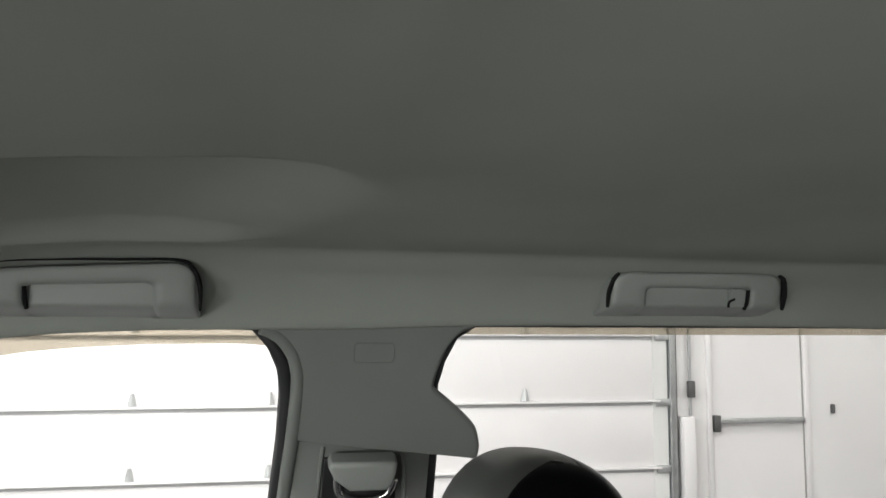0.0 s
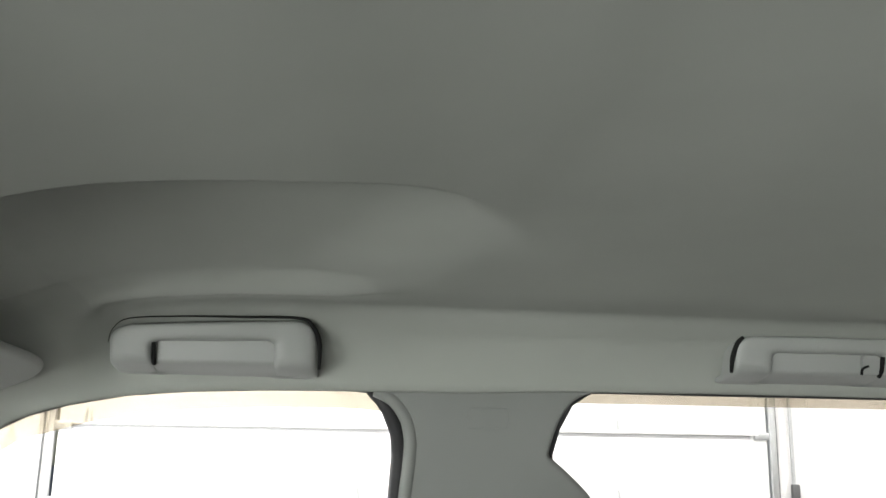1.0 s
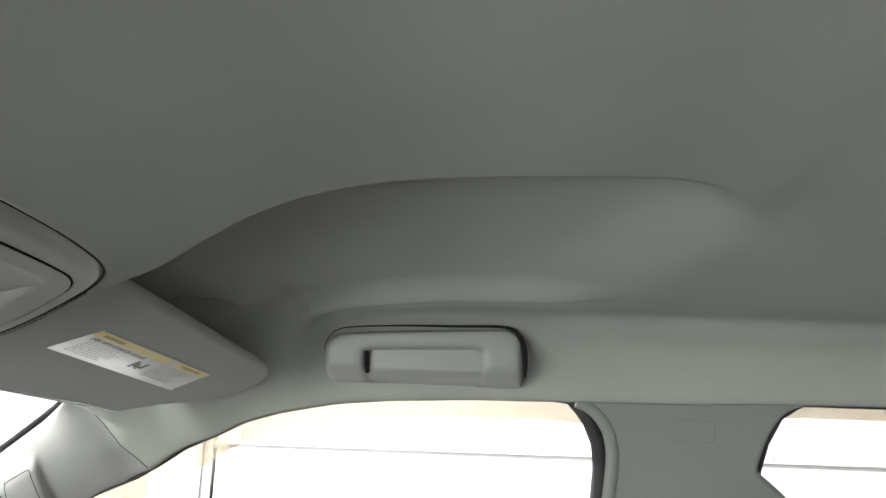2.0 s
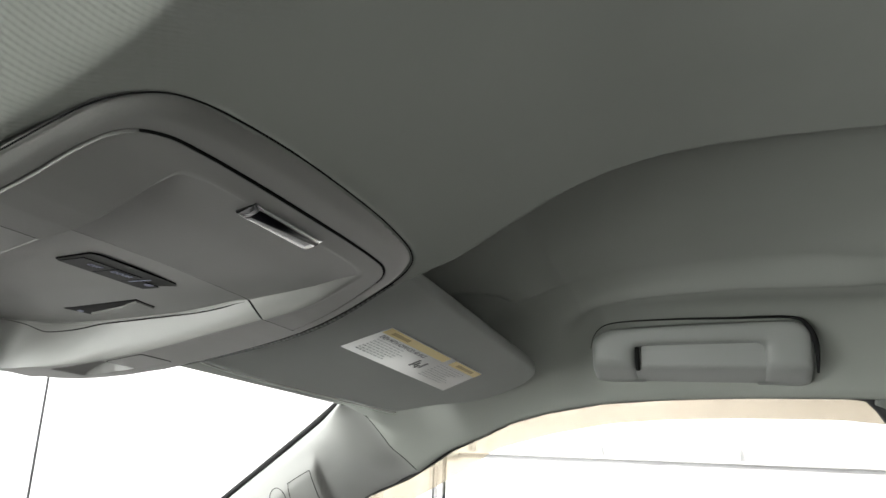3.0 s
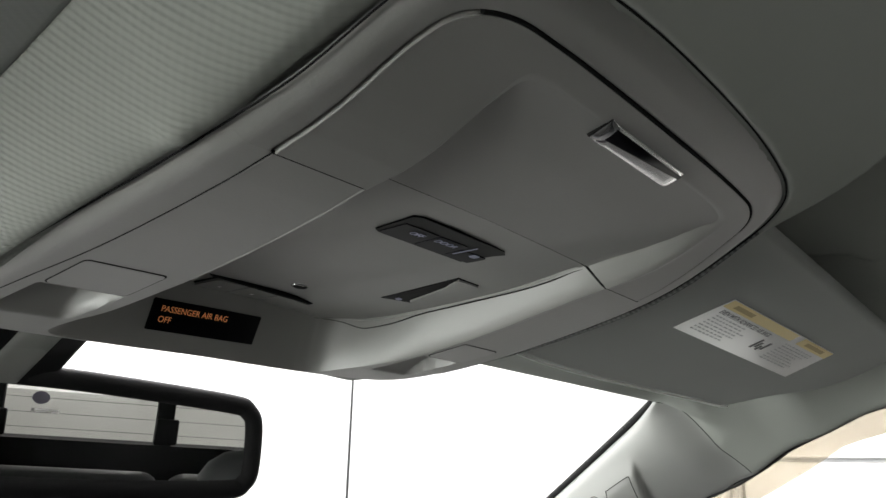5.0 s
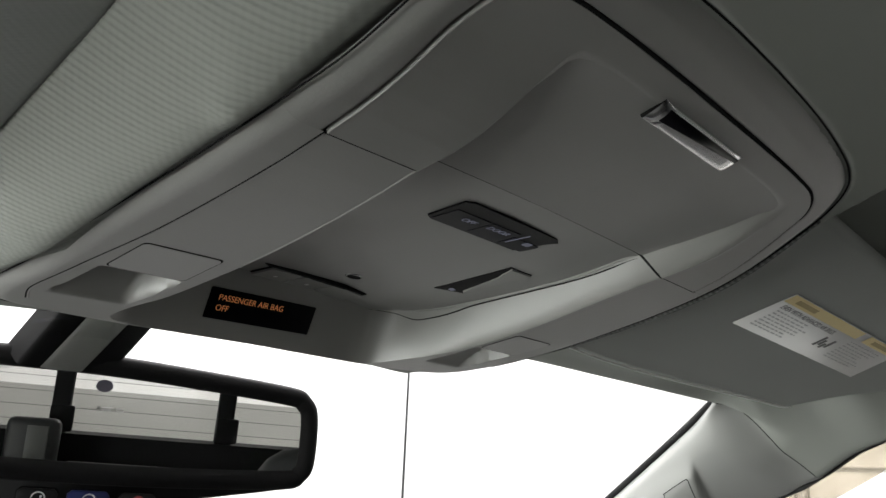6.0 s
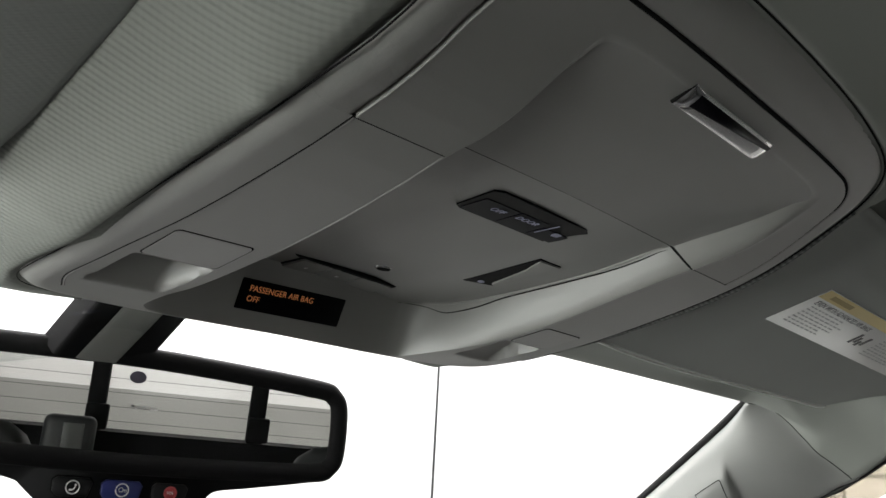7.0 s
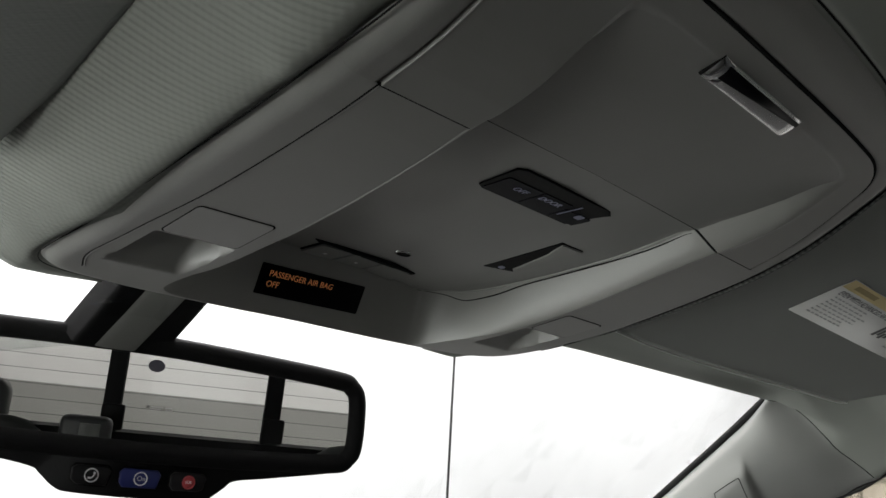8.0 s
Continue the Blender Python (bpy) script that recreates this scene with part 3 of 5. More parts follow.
DEFLECT = [(-0.213, 1.555), (-0.138, 1.596), (-0.096, 1.623), (-0.074, 1.629), (-0.024, 1.643), (0.05, 1.658), (0.115, 1.664), (0.20, 1.668), (0.314, 1.669), (0.35, 1.666), (0.40, 1.664)]


def make_door(sgn, x0, x1, front):
    """Lower door panel with its dark window seal, the glass and the clip-on wind deflector."""
    who = "front" if front else "rear"
    door = thing("side_door_panel", f"dark inner panel of the truck's {who} door under its glass", "door", "truck doors")
    lift = on_side(sgn, 0.05)
    base = [(x0, 0.55), (x1, 0.55), (x1, 1.22), (x0, 1.22)]
    part("panel", slab(base, lift, 0.05, 0.0), DASH, door)
    part("armrest", slab([(x0 + 0.25, 0.98), (x1 - 0.08, 0.98), (x1 - 0.08, 1.05), (x0 + 0.25, 1.05)], on_side(sgn, 0.045), -0.06, 0.01), DASH, door)
    # seal round the opening
    bm = bmesh.new()
    if front:
        top = [Vector((x, sgn * (rail_y(x) + 0.016), z)) for x, z in [(-0.262, 1.556)] + FRONT_OPENING]
        down = [on_side(sgn, 0.022)(x - 0.015, z, 0) for x, z in ((0.345, 1.690), (0.360, 1.681), (0.372, 1.668), (0.384, 1.645), (0.388, 1.612), (0.385, 1.552), (0.375, 1.45), (0.363, 1.22))]
        tube(bm, top + down, [0.0030 if p.x < -0.1 else 0.0014 for p in top] + [0.003, 0.0075, 0.0095, 0.011, 0.011, 0.011, 0.011, 0.011], 8)
    else:
        top = [Vector((x, sgn * (0.676 + 0.016), 1.695)) for x in np.linspace(0.60, 1.33, 10)]
        down = [on_side(sgn, 0.024)(x + 0.005, z, 0) for x, z in ((0.60, 1.696), (0.575, 1.680), (0.560, 1.65), (0.552, 1.618), (0.556, 1.54), (0.555, 1.22))]
        tube(bm, top, 0.003, 8)
        tube(bm, down, [0.003, 0.0035, 0.0045, 0.006, 0.008, 0.008], 8)
    part("window_seal", bm, RUBBER, door, "black rubber window seal")
    up = [(x0 + (-0.02 if front else 0.02), 1.20), (x1, 1.20), (x1, 1.715)] + ([(0.0, 1.705), (-0.12, 1.65), (-0.26, 1.57)] if front else [(x0 + 0.0, 1.715)])
    g = part("glass", slab(up, on_side(sgn, 0.050), 0.004), GLASS, door, "clear side glass", False)
    g.visible_shadow = False
    # deflector, a curved strip of tan acrylic outside the glass
    rows = []
    xs = np.linspace(-0.30, 0.40, 36) if front else np.linspace(0.52, 1.35, 24)
    for x in xs:
        if front:
            lo = lerp_table(x, DEFLECT) if x > -0.213 else 1.555 + (x + 0.213) * 0.55
            hi = (rail_z(x) if x > -0.2 else 1.583 + (x + 0.2) * 0.5) + 0.05
        else:
            lo, hi = 1.681, 1.75
        rows.append([(x, sgn * (side_y(z) + 0.072 + 0.01 * t), z + 0.002) for t, z in ((1, lo), (0.6, lo + (hi - lo) * 0.4), (0, hi))])
    bm = bmesh.new()
    grid(bm, rows)
    bmesh.ops.solidify(bm, geom=bm.faces[:], thickness=0.002)
    d = part("wind_deflector", bm, TAN_CLEAR, door, "translucent tan acrylic wind deflector", False)
    d.visible_shadow = False


for sgn in (1, -1):
    make_door(sgn, -0.95, 0.40, True)
    make_door(sgn, 0.52, 1.35, False)

# windshield
bm = bmesh.new()
rows = []
for t in np.linspace(0, 1, 25):
    row = []
    for s in np.linspace(-1, 1, 61):
        top = Vector((-0.280 + 0.028 * abs(s) ** 2, s * 0.635, 1.686 - 0.016 * abs(s) ** 2))
        low = Vector((-1.05 + 0.10 * s * s, s * 0.80, 1.13))
        p = top.lerp(low, t)
        row.append((p.x, p.y, p.z + 0.02 * math.sin(math.pi * t)))
    rows.append(row)
grid(bm, rows)
bmesh.ops.solidify(bm, geom=bm.faces[:], thickness=0.005)
w = part("windshield", bm, GLASS, None, "clear laminated windshield of the truck", True, "structure")
w.visible_shadow = False
tagged(w, category="windshield")

# small printed mark near the windshield's upper corner
mark = thing("windshield_mark", "tiny dark printed mark on the windshield glass", "mark")
for k, (dy, dz, half) in enumerate(((-0.003, 0.0, 0.0022), (0.001, 0.0014, 0.0014), (0.0015, -0.0014, 0.0018))):
    boxed("bar", (-0.3505, 0.648 + dy - half, 1.6035 + dz - 0.0005), (-0.3500, 0.648 + dy + half, 1.6035 + dz + 0.0005), GREY_INK, mark)

# rear wall of the cab with its sliding window
BACK_X = 1.74
wall = tagged(thing("rear_window", "sliding rear window with two dark posts and heater lines", "window"), kind="structure")
boxed("sill", (BACK_X - 0.02, -0.78, 0.6), (BACK_X + 0.05, 0.78, 1.325), MATTE_BLACK, wall)
boxed("header", (BACK_X - 0.02, -0.78, 1.70), (BACK_X + 0.05, 0.78, 1.80), MATTE_BLACK, wall)
for sgn in (1, -1):
    boxed("side_post", (BACK_X - 0.02, sgn * 0.72 - 0.06, 1.325), (BACK_X + 0.05, sgn * 0.72 + 0.06, 1.70), MATTE_BLACK, wall)
    boxed("divider", (BACK_X - 0.015, sgn * 0.222 - 0.024, 1.325), (BACK_X + 0.03, sgn * 0.222 + 0.024, 1.70), MATTE_BLACK, wall, 0.004)
    boxed("latch", (BACK_X - 0.03, sgn * 0.222 - 0.024, 1.33), (BACK_X - 0.01, sgn * 0.222 + 0.038, 1.40), MATTE_BLACK, wall, 0.006)
g = boxed("pane", (BACK_X, -0.68, 1.32), (BACK_X + 0.004, 0.68, 1.705), GLASS, wall)
g.visible_shadow = False
for k, (y0, y1, z0) in enumerate(((-0.130, -0.122, 1.395), (-0.118, -0.085, 1.399), (-0.118, -0.092, 1.393), (-0.080, -0.060, 1.398), (-0.078, -0.058, 1.392))):
    boxed("print_bar", (BACK_X - 0.0015, y0, z0), (BACK_X - 0.0005, y1, z0 + (0.008 if k == 0 else 0.003)), GREY_INK if k else INK, wall)
for k in range(9):
    boxed("heater_line", (BACK_X - 0.0015, -0.665, 1.352 + 0.04 * k), (BACK_X - 0.0005, 0.665, 1.3532 + 0.04 * k), DARK_GAP, wall)

# floor, firewall and dash
boxed("cab_floor", (-1.0, -0.80, 0.50), (1.75, 0.80, 0.56), CARPET, None, 0, "dark carpeted floor of the cab", "structure")
boxed("firewall", (-1.05, -0.85, 0.5), (-0.98, 0.85, 1.12), DASH, None, 0, "dark bulkhead below the windshield", "structure")
dash = thing("dashboard", "dark grey plastic dashboard below the windshield", "dashboard")
bm = bmesh.new()
prof = [(-1.02, 1.12), (-0.85, 1.155), (-0.65, 1.16), (-0.52, 1.14), (-0.47, 1.08), (-0.49, 0.95), (-0.56, 0.80), (-0.75, 0.70)]
grid(bm, [[(x, y, z + 0.012 * math.cos(y * 4)) for x, z in prof] for y in np.linspace(-0.80, 0.80, 21)])
part("top_pad", bm, DASH, dash)
hood = thing("truck_hood", "dark painted hood and fenders ahead of the windshield", "hood")
bm = bmesh.new()
grid(bm, [[(x, y, 1.14 - 0.02 * ((x + 1.0) / 1.1) ** 2 * 3 - 0.10 * abs(y / 0.95) ** 4) for y in np.linspace(-0.95, 0.95, 25)] for x in np.linspace(-1.05, -2.3, 16)])
bmesh.ops.solidify(bm, geom=bm.faces[:], thickness=0.02)
part("panel", bm, CAR_PAINT, hood)
mast = thing("antenna_mast", "thin black antenna mast on the passenger's fender", "antenna", at=(-0.90, 0.85, 1.08))
bm = bmesh.new()
tube(bm, [Vector((0.0, 0, 0.03)), Vector((0.012, 0, 0.45)), Vector((0.024, 0, 0.92))], [0.0026, 0.0022, 0.0018], 8)
part("rod", bm, RUBBER, mast)
bm = bmesh.new()
tube(bm, [Vector((0, 0, -0.03)), Vector((0, 0, 0.0)), Vector((0, 0, 0.035))], [0.016, 0.014, 0.005], 12)
part("base", bm, BLACK, mast)


# ---- seats ----
def make_seat(y0):
    seat = thing("front_seat", "dark leather front seat with a rounded headrest", "seat", "front seats")
    bm = bmesh.new()
    box(bm, (-0.10, y0 - 0.26, 0.80), (0.42, y0 + 0.26, 0.98), 0.06, 4)
    part("cushion", bm, LEATHER, seat)
    boxed("seat_base", (-0.02, y0 - 0.20, 0.56), (0.36, y0 + 0.20, 0.82), BLACK, seat, 0.01)
    bm = bmesh.new()
    box(bm, (-0.08, -0.26, 0.0), (0.08, 0.26, 0.60), 0.06, 4, pose(0.44, y0, 0.90, 0, 14, 0))
    part("backrest", bm, LEATHER, seat)
    head = part("headrest", headrest_mesh(64, 1), GREY_LEATHER, seat, "charcoal padded headrest")
    head.matrix_local = pose(0.588, y0, 1.464, 0, 8, 0)
    bm = headrest_mesh(144, 3)
    for v in bm.verts:
        # the shell stands proud behind a rounded border and dips under the leather ahead of it
        out = ((v.co.x - 0.028) / 0.087) ** 2 + (max(v.co.z + 0.02, 0) / 0.129) ** 4
        out = max(out, 1.2 * ease(0.035, 0.025, v.co.x) * ease(-0.052, -0.040, v.co.y))
        proud = 0.025 - 0.050 * ease(0.93, 1.07, out)
        v.co = (v.co.x * (1 + proud), v.co.y * (1 + proud), v.co.z + 0.05 * min(proud, 0))
    part("back_shell", bm, GLOSS_BLACK, head, "black plastic rear shell")
    for s in (-1, 1):
        bm = bmesh.new()
        tube(bm, [Vector((0.585, y0 + s * 0.07, 1.44)), Vector((0.575, y0 + s * 0.07, 1.32))], 0.007, 8)
        part("post", bm, CHROME, seat)


def headrest_mesh(around, finer):
    bm = bmesh.new()
    rows = []
    levels = [k / 24 for k in range(21)] + [0.86, 0.885, 0.91, 0.93, 0.945, 0.96, 0.97, 0.985, 0.995]
    for t in np.interp(np.arange((len(levels) - 1) * finer + 1) / finer, range(len(levels)), levels):
        z = -0.075 + 0.185 * t
        half = 0.118 * (1 - t ** 5) ** 0.42 * (1 - 0.10 * (1 - t) ** 2)
        thick = 0.088 * (1 - t ** 4) ** 0.45
        row = []
        for k in range(around):
            a = 2 * math.pi * k / around
            c, s = math.cos(a), math.sin(a)
            row.append((thick * math.copysign(abs(c) ** 0.6, c) + 0.01 * t, half * math.copysign(abs(s) ** 0.6, s), z))
        rows.append(row)
    made = grid(bm, rows, close=True)
    for ring, z in ((made[0], -0.085), (made[-1], 0.1102)):
        c = bm.verts.new((0.01 if z > 0 else 0, 0, z))
        for i in range(around):
            bm.faces.new((ring[i], ring[(i + 1) % around], c))
    bmesh.ops.recalc_face_normals(bm, faces=bm.faces)
    return bm


make_seat(0.45)
make_seat(-0.45)
bench = thing("rear_bench", "dark leather rear bench seat in front of the back window", "bench seat")
for y in (-0.45, 0.0, 0.45):
    bm = bmesh.new()
    box(bm, (-0.07, -0.218, 0.0), (0.07, 0.218, 0.58), 0.05, 4, pose(1.50, y, 0.70, 0, 12, 0))
    part("backrest", bm, GREY_LEATHER if y else LEATHER, bench)
bm = bmesh.new()
box(bm, (0.98, -0.66, 0.72), (1.48, 0.66, 0.90), 0.05, 4)
part("cushion", bm, LEATHER, bench)
for y in (-0.58, 0.58):
    bm = bmesh.new()
    box(bm, (-0.05, -0.12, 0), (0.05, 0.12, 0.165), 0.035, 4, pose(1.60, y, 1.285, 0, 6, 0))
    part("headrest", bm, LEATHER, bench, "black padded rear headrest")
bm = bmesh.new()
box(bm, (-0.03, -0.065, 0), (0.03, 0.065, 0.15), 0.02, 3, pose(1.60, -0.265, 1.225, 0, 6, 0))
part("middle_headrest", bm, LEATHER, bench)
boxed("belt_strap", (1.555, -0.275, 1.20), (1.560, -0.225, 1.36), GREY_LEATHER, bench, 0.001, "grey seat belt webbing over the bench")


# ---- sun visors ----
VISOR = [(-0.167, 0.166), (-0.168, 0.21), (-0.1682, 0.24), (-0.1663, 0.30), (-0.1596, 0.39), (-0.1530, 0.4685), (-0.1494, 0.52), (-0.146, 0.537), (-0.132, 0.552), (-0.112, 0.572), (-0.088, 0.607), (-0.062, 0.622), (-0.030, 0.616), (-0.012, 0.598), (-0.004, 0.575), (-0.001, 0.53), (-0.004, 0.42), (-0.007, 0.30), (-0.010, 0.20), (-0.012, 0.166)]


def visor_z(x, a):
    return 1.702 + 0.35 * (x + 0.057) - 0.065 * (a - 0.28)


def make_visor(sgn):
    root = thing("sun_visor", "grey cloth sun visor folded up against the headliner", "sun visor", "sun visors")
    ring = [(p.x, p.y) for p in smooth_line([(a, b, 0) for a, b in VISOR], 4, closed=True)]
    lift = lambda u, v, w: Vector((u, sgn * v, visor_z(u, v) + w))
    bm = bmesh.new()
    f = bm.faces.new([bm.verts.new((u, v, 0)) for u, v in ring])
    made = bmesh.ops.extrude_face_region(bm, geom=[f])["geom"]
    bmesh.ops.translate(bm, verts=[v for v in made if isinstance(v, bmesh.types.BMVert)], vec=(0, 0, 0.009))
    edges = [e for e in bm.edges if abs(e.verts[0].co.z - e.verts[1].co.z) < 1e-6]
    bmesh.ops.bevel(bm, geom=edges, offset=0.0038, segments=4, affect="EDGES", profile=0.5)
    for v in bm.verts:
        v.co = lift(*v.co)
    bmesh.ops.recalc_face_normals(bm, faces=bm.faces)
    part("pad", bm, VISOR_CLOTH, root)
    # welt along the front border, its colour lightened for the light it catches
    bm = bmesh.new()
    tube(bm, smooth_line([lift(u + 0.0010, v, -0.0006) for u, v in ((-0.1672, 0.18), (-0.1684, 0.21), (-0.1690, 0.24), (-0.1669, 0.30), (-0.1602, 0.39), (-0.1536, 0.4685), (-0.1500, 0.52), (-0.146, 0.539))], 5), 0.0008, 8)
    part("welt", bm, LIT_WELT, root, "front border piping, pale for the windshield light it catches")
    if sgn > 0:
        # hook of the headliner that holds the rod
        bm = bmesh.new()
        box(bm, (-0.150, 0.150, 0.004), (-0.128, 0.172, 0.02), 0.004)
        for v in bm.verts:
            v.co = lift(*v.co)
        part("clip", bm, BLACK, root)
    return root, lift


visor, lift = make_visor(1)
make_visor(-1)

# warning label on the passenger's visor
label_root = part("warning_label", slab([(-0.094, 0.279), (-0.053, 0.280), (-0.043, 0.503), (-0.086, 0.515)], lambda u, v, w: lift(u, v, w - 0.0003), -0.0005), PAPER, visor, "white paper warning label with a yellow band")


def on_label(u, v, w=-0.0011):
    """u along the label from its inner end, v across from its front edge, both 0 to 1."""
    a = Vector((-0.094, 0.279)).lerp(Vector((-0.086, 0.515)), u)
    b = Vector((-0.053, 0.280)).lerp(Vector((-0.043, 0.503)), u)
    p = a.lerp(b, v)
    return lift(p.x, p.y, w)


def label_patch(name, u0, v0, u1, v1, mat, w=-0.0011):
    bm = bmesh.new()
    n = 1
    grid(bm, [[on_label(u0 + (u1 - u0) * k / n, v, w) for k in range(n + 1)] for v in (v0, v1)])
    return part(name, bm, mat, label_root)


label_patch("yellow_band", 0.0, 0.80, 0.60, 1.0, YELLOW)
label_patch("yellow_band", 0.66, 0.80, 1.0, 1.0, YELLOW)
label_patch("heading_bar", 0.05, 0.86, 0.20, 0.95, OCHRE, -0.0014)
label_patch("heading_bar", 0.72, 0.86, 0.92, 0.95, OCHRE, -0.0014)
rng = random.Random(4)
for u0, v0, rows_, width in ((0.05, 0.58, 7, 0.30), (0.61, 0.70, 8, 0.30)):
    for k in range(rows_):
        u, end = u0, u0 + width * rng.uniform(0.7, 1.0)
        while u < end:
            word = rng.uniform(0.012, 0.035)
            label_patch("text_bar", u, v0 - 0.072 * k, min(u + word, end), v0 - 0.072 * k + 0.026, GREY_INK)
            u += word + 0.008
for k in range(4):
    label_patch("pictogram", 0.455 + 0.025 * k, 0.30 + 0.05 * (k % 2), 0.475 + 0.025 * k, 0.58 - 0.07 * (k % 3), INK)
p0, px, py = on_label(0.035, 0.70), on_label(0.6, 0.70), on_label(0.035, 0.9)
ax = (px - p0).normalized()
ay = (py - p0).normalized()
az = ax.cross(ay)
m = Matrix((( ax.x, ay.x, az.x, p0.x), (ax.y, ay.y, az.y, p0.y), (ax.z, ay.z, az.z, p0.z), (0, 0, 0, 1)))
lettering("EVEN WITH ADVANCED AIR BAGS", 0.0061, MID_INK, label_root, m, "label_heading")


# ---- grab handles ----
def make_handle(x0, x1, zb, zt0, zt1, hook):
    """An inverted U of grey plastic on a base, standing off the roof rail."""
    root = thing("grab_handle", "light grey plastic grab handle" + (" and coat hook" if hook else "") + " on the roof rail", "grab handle", "grab handles")
    n = x1 - x0
    leg = 0.046

    def ztop(x):
        return zt0 + (zt1 - zt0) * (x - x0) / n

    def lift(x, h, w):
        z = zb + (ztop(x) - zb) * h
        return Vector((x, 0.592 + 0.012 * (1 - h) + 0.06 * max(-h, 0) + w + 0.006 * (2 * (x - x0) / n - 1) ** 2, z))

    def corner(x, h, r, cx, cy, a0, a1):
        return [(cx + r[0] * math.cos(radians(a)), cy + r[1] * math.sin(radians(a))) for a in np.linspace(a0, a1, 8)]

    def loop(xa, xb, lo, hi, rx, rh_top, rh_low):
        pts = corner(0, 0, (rx, rh_top), xb - rx, hi - rh_top, 0, 90) + corner(0, 0, (rx, rh_top), xa + rx, hi - rh_top, 90, 180)
        return pts + corner(0, 0, (rx * 0.5, rh_low), xa + rx * 0.5, lo + rh_low, 180, 270) + corner(0, 0, (rx * 0.5, rh_low), xb - rx * 0.5, lo + rh_low, 270, 360)

    outer = loop(x0, x1, -0.15, 1.0, 0.024, 0.36, 0.06)
    inner = loop(x0 + leg, x1 - leg, -0.13, 0.58, 0.009, 0.14, 0.02)

    fine = lambda pts: [tuple(Vector(a).lerp(Vector(b), k / 5)) for a, b in zip(pts, pts[1:] + pts[:1]) for k in range(5)]
    outer, inner = fine(outer), fine(inner)

    def sunk(h):
        return 0.034 * (1 - ease(-0.20, 0.12, h))

    bm = bmesh.new()
    rows = []
    for s, w in ((0, 0.034), (0, 0.010), (0.02, 0.005), (0.07, 0.0017), (0.15, 0.0002), (0.3, -0.0003), (0.5, -0.0004), (0.7, -0.0003), (0.85, 0.0002), (0.93, 0.0017), (0.98, 0.005), (1, 0.010), (1, 0.034)):
        row = []
        for p, q in zip(outer, inner):
            h = p[1] + (q[1] - p[1]) * s
            row.append(lift(p[0] + (q[0] - p[0]) * s, h, w + 0.034 * (1 - ease(-0.20, 0.12, h))))
        rows.append(row)
    grid(bm, rows, close=True)
    bar = [f for f in bm.faces if x0 + leg - 0.002 < f.calc_center_median().x < x1 - leg + 0.002 and f.calc_center_median().z < zb + 0.003]
    bmesh.ops.delete(bm, geom=bar, context="FACES")
    bmesh.ops.recalc_face_normals(bm, faces=bm.faces)
    part("grip", bm, HANDLE_GREY, root)
    bm = bmesh.new()
    hs = list(np.linspace(-0.14, 0.80, 22))
    layer = lambda h, d: [lift(x, h, 0.0068 + 0.0020 * ease(0.0, 0.6, h) + sunk(h) + d) for x in np.linspace(x0 + 0.006, x1 - 0.006, 8)]
    grid(bm, [layer(h, 0.0) for h in hs] + [layer(h, 0.004) for h in hs[::-1]])
    bmesh.ops.recalc_face_normals(bm, faces=bm.faces)
    sharp(part("base", bm, HANDLE_GREY, root), 40)
    # dark gap of the pocket behind the grip, and of the hinge inside it
    if hook:
        runs = [[(x0 - 0.0015, 0.06), (x0 - 0.001, 0.45), (x0 + 0.004, 0.80), (x0 + 0.010, 0.95)], [(x1 - 0.006, 0.96), (x1 + 0.002, 0.8), (x1 + 0.0045, 0.4), (x1 + 0.004, 0.02)]]
        sizes = [[0.002, 0.003, 0.003, 0.002], [0.002, 0.0035, 0.004, 0.002]]
        side = x1 - leg - 0.002
    else:
        runs = [[(x0 - 0.001, 0.55), (x0 + 0.004, 0.90), (x0 + 0.022, 1.13), (x0 + 0.08, 1.13), (x1 - 0.08, 1.08), (x1 - 0.020, 1.04), (x1 - 0.004, 0.85), (x1 + 0.003, 0.5), (x1 + 0.0035, 0.0)]]
        sizes = [[0.0003, 0.0004, 0.0006, 0.0009, 0.0012, 0.0016, 0.0027, 0.0029, 0.0012]]
        side = x0 + leg + 0.002
    for run, size in zip(runs, sizes):
        bm = bmesh.new()
        line = smooth_line([lift(x, h, 0.004) for x, h in run], 5)
        width = [float(np.interp(k / 5, range(len(size)), size)) for k in range(len(line))]
        tube(bm, line, width, 8)
        part("pocket_gap", bm, DARK_GAP, root)
    bm = bmesh.new()
    tube(bm, [lift(side, h, 0.0030 + sunk(h)) for h in (0.04, 0.2, 0.4, 0.54)], 0.0024, 8)
    part("hinge_gap", bm, DARK_GAP, root)
    if hook:
        hx = side - 0.004
        plate = [(hx - 0.021, 0.10), (hx, 0.10), (hx, 0.50), (hx - 0.004, 0.57), (hx - 0.017, 0.57), (hx - 0.021, 0.52)]
        coat = part("coat_hook", slab(plate, lambda x, h, w: lift(x, h, w + 0.002 + 0.5 * sunk(h)), 0.008, 0.0), HANDLE_GREY, root, smooth=False)
        bm = bmesh.new()
        tube(bm, smooth_line([lift(hx - 0.021, 0.08, 0.003), lift(hx - 0.021, 0.22, 0.002), lift(hx - 0.014, 0.30, 0.002)], 5), 0.0016, 6)
        part("hook_slot", bm, DARK_GAP, coat)


make_handle(0.051, 0.272, 1.708, 1.750, 1.761, False)
make_handle(0.748, 0.974, 1.713, 1.758, 1.758, True)


# ---- overhead console ----
EDGE_Z = [(-0.24, 1.6485), (-0.2, 1.652), (-0.155, 1.658), (-0.05, 1.679), (0.0, 1.7015), (0.035, 1.7185)]
EDGE_Z = rounded(EDGE_Z)
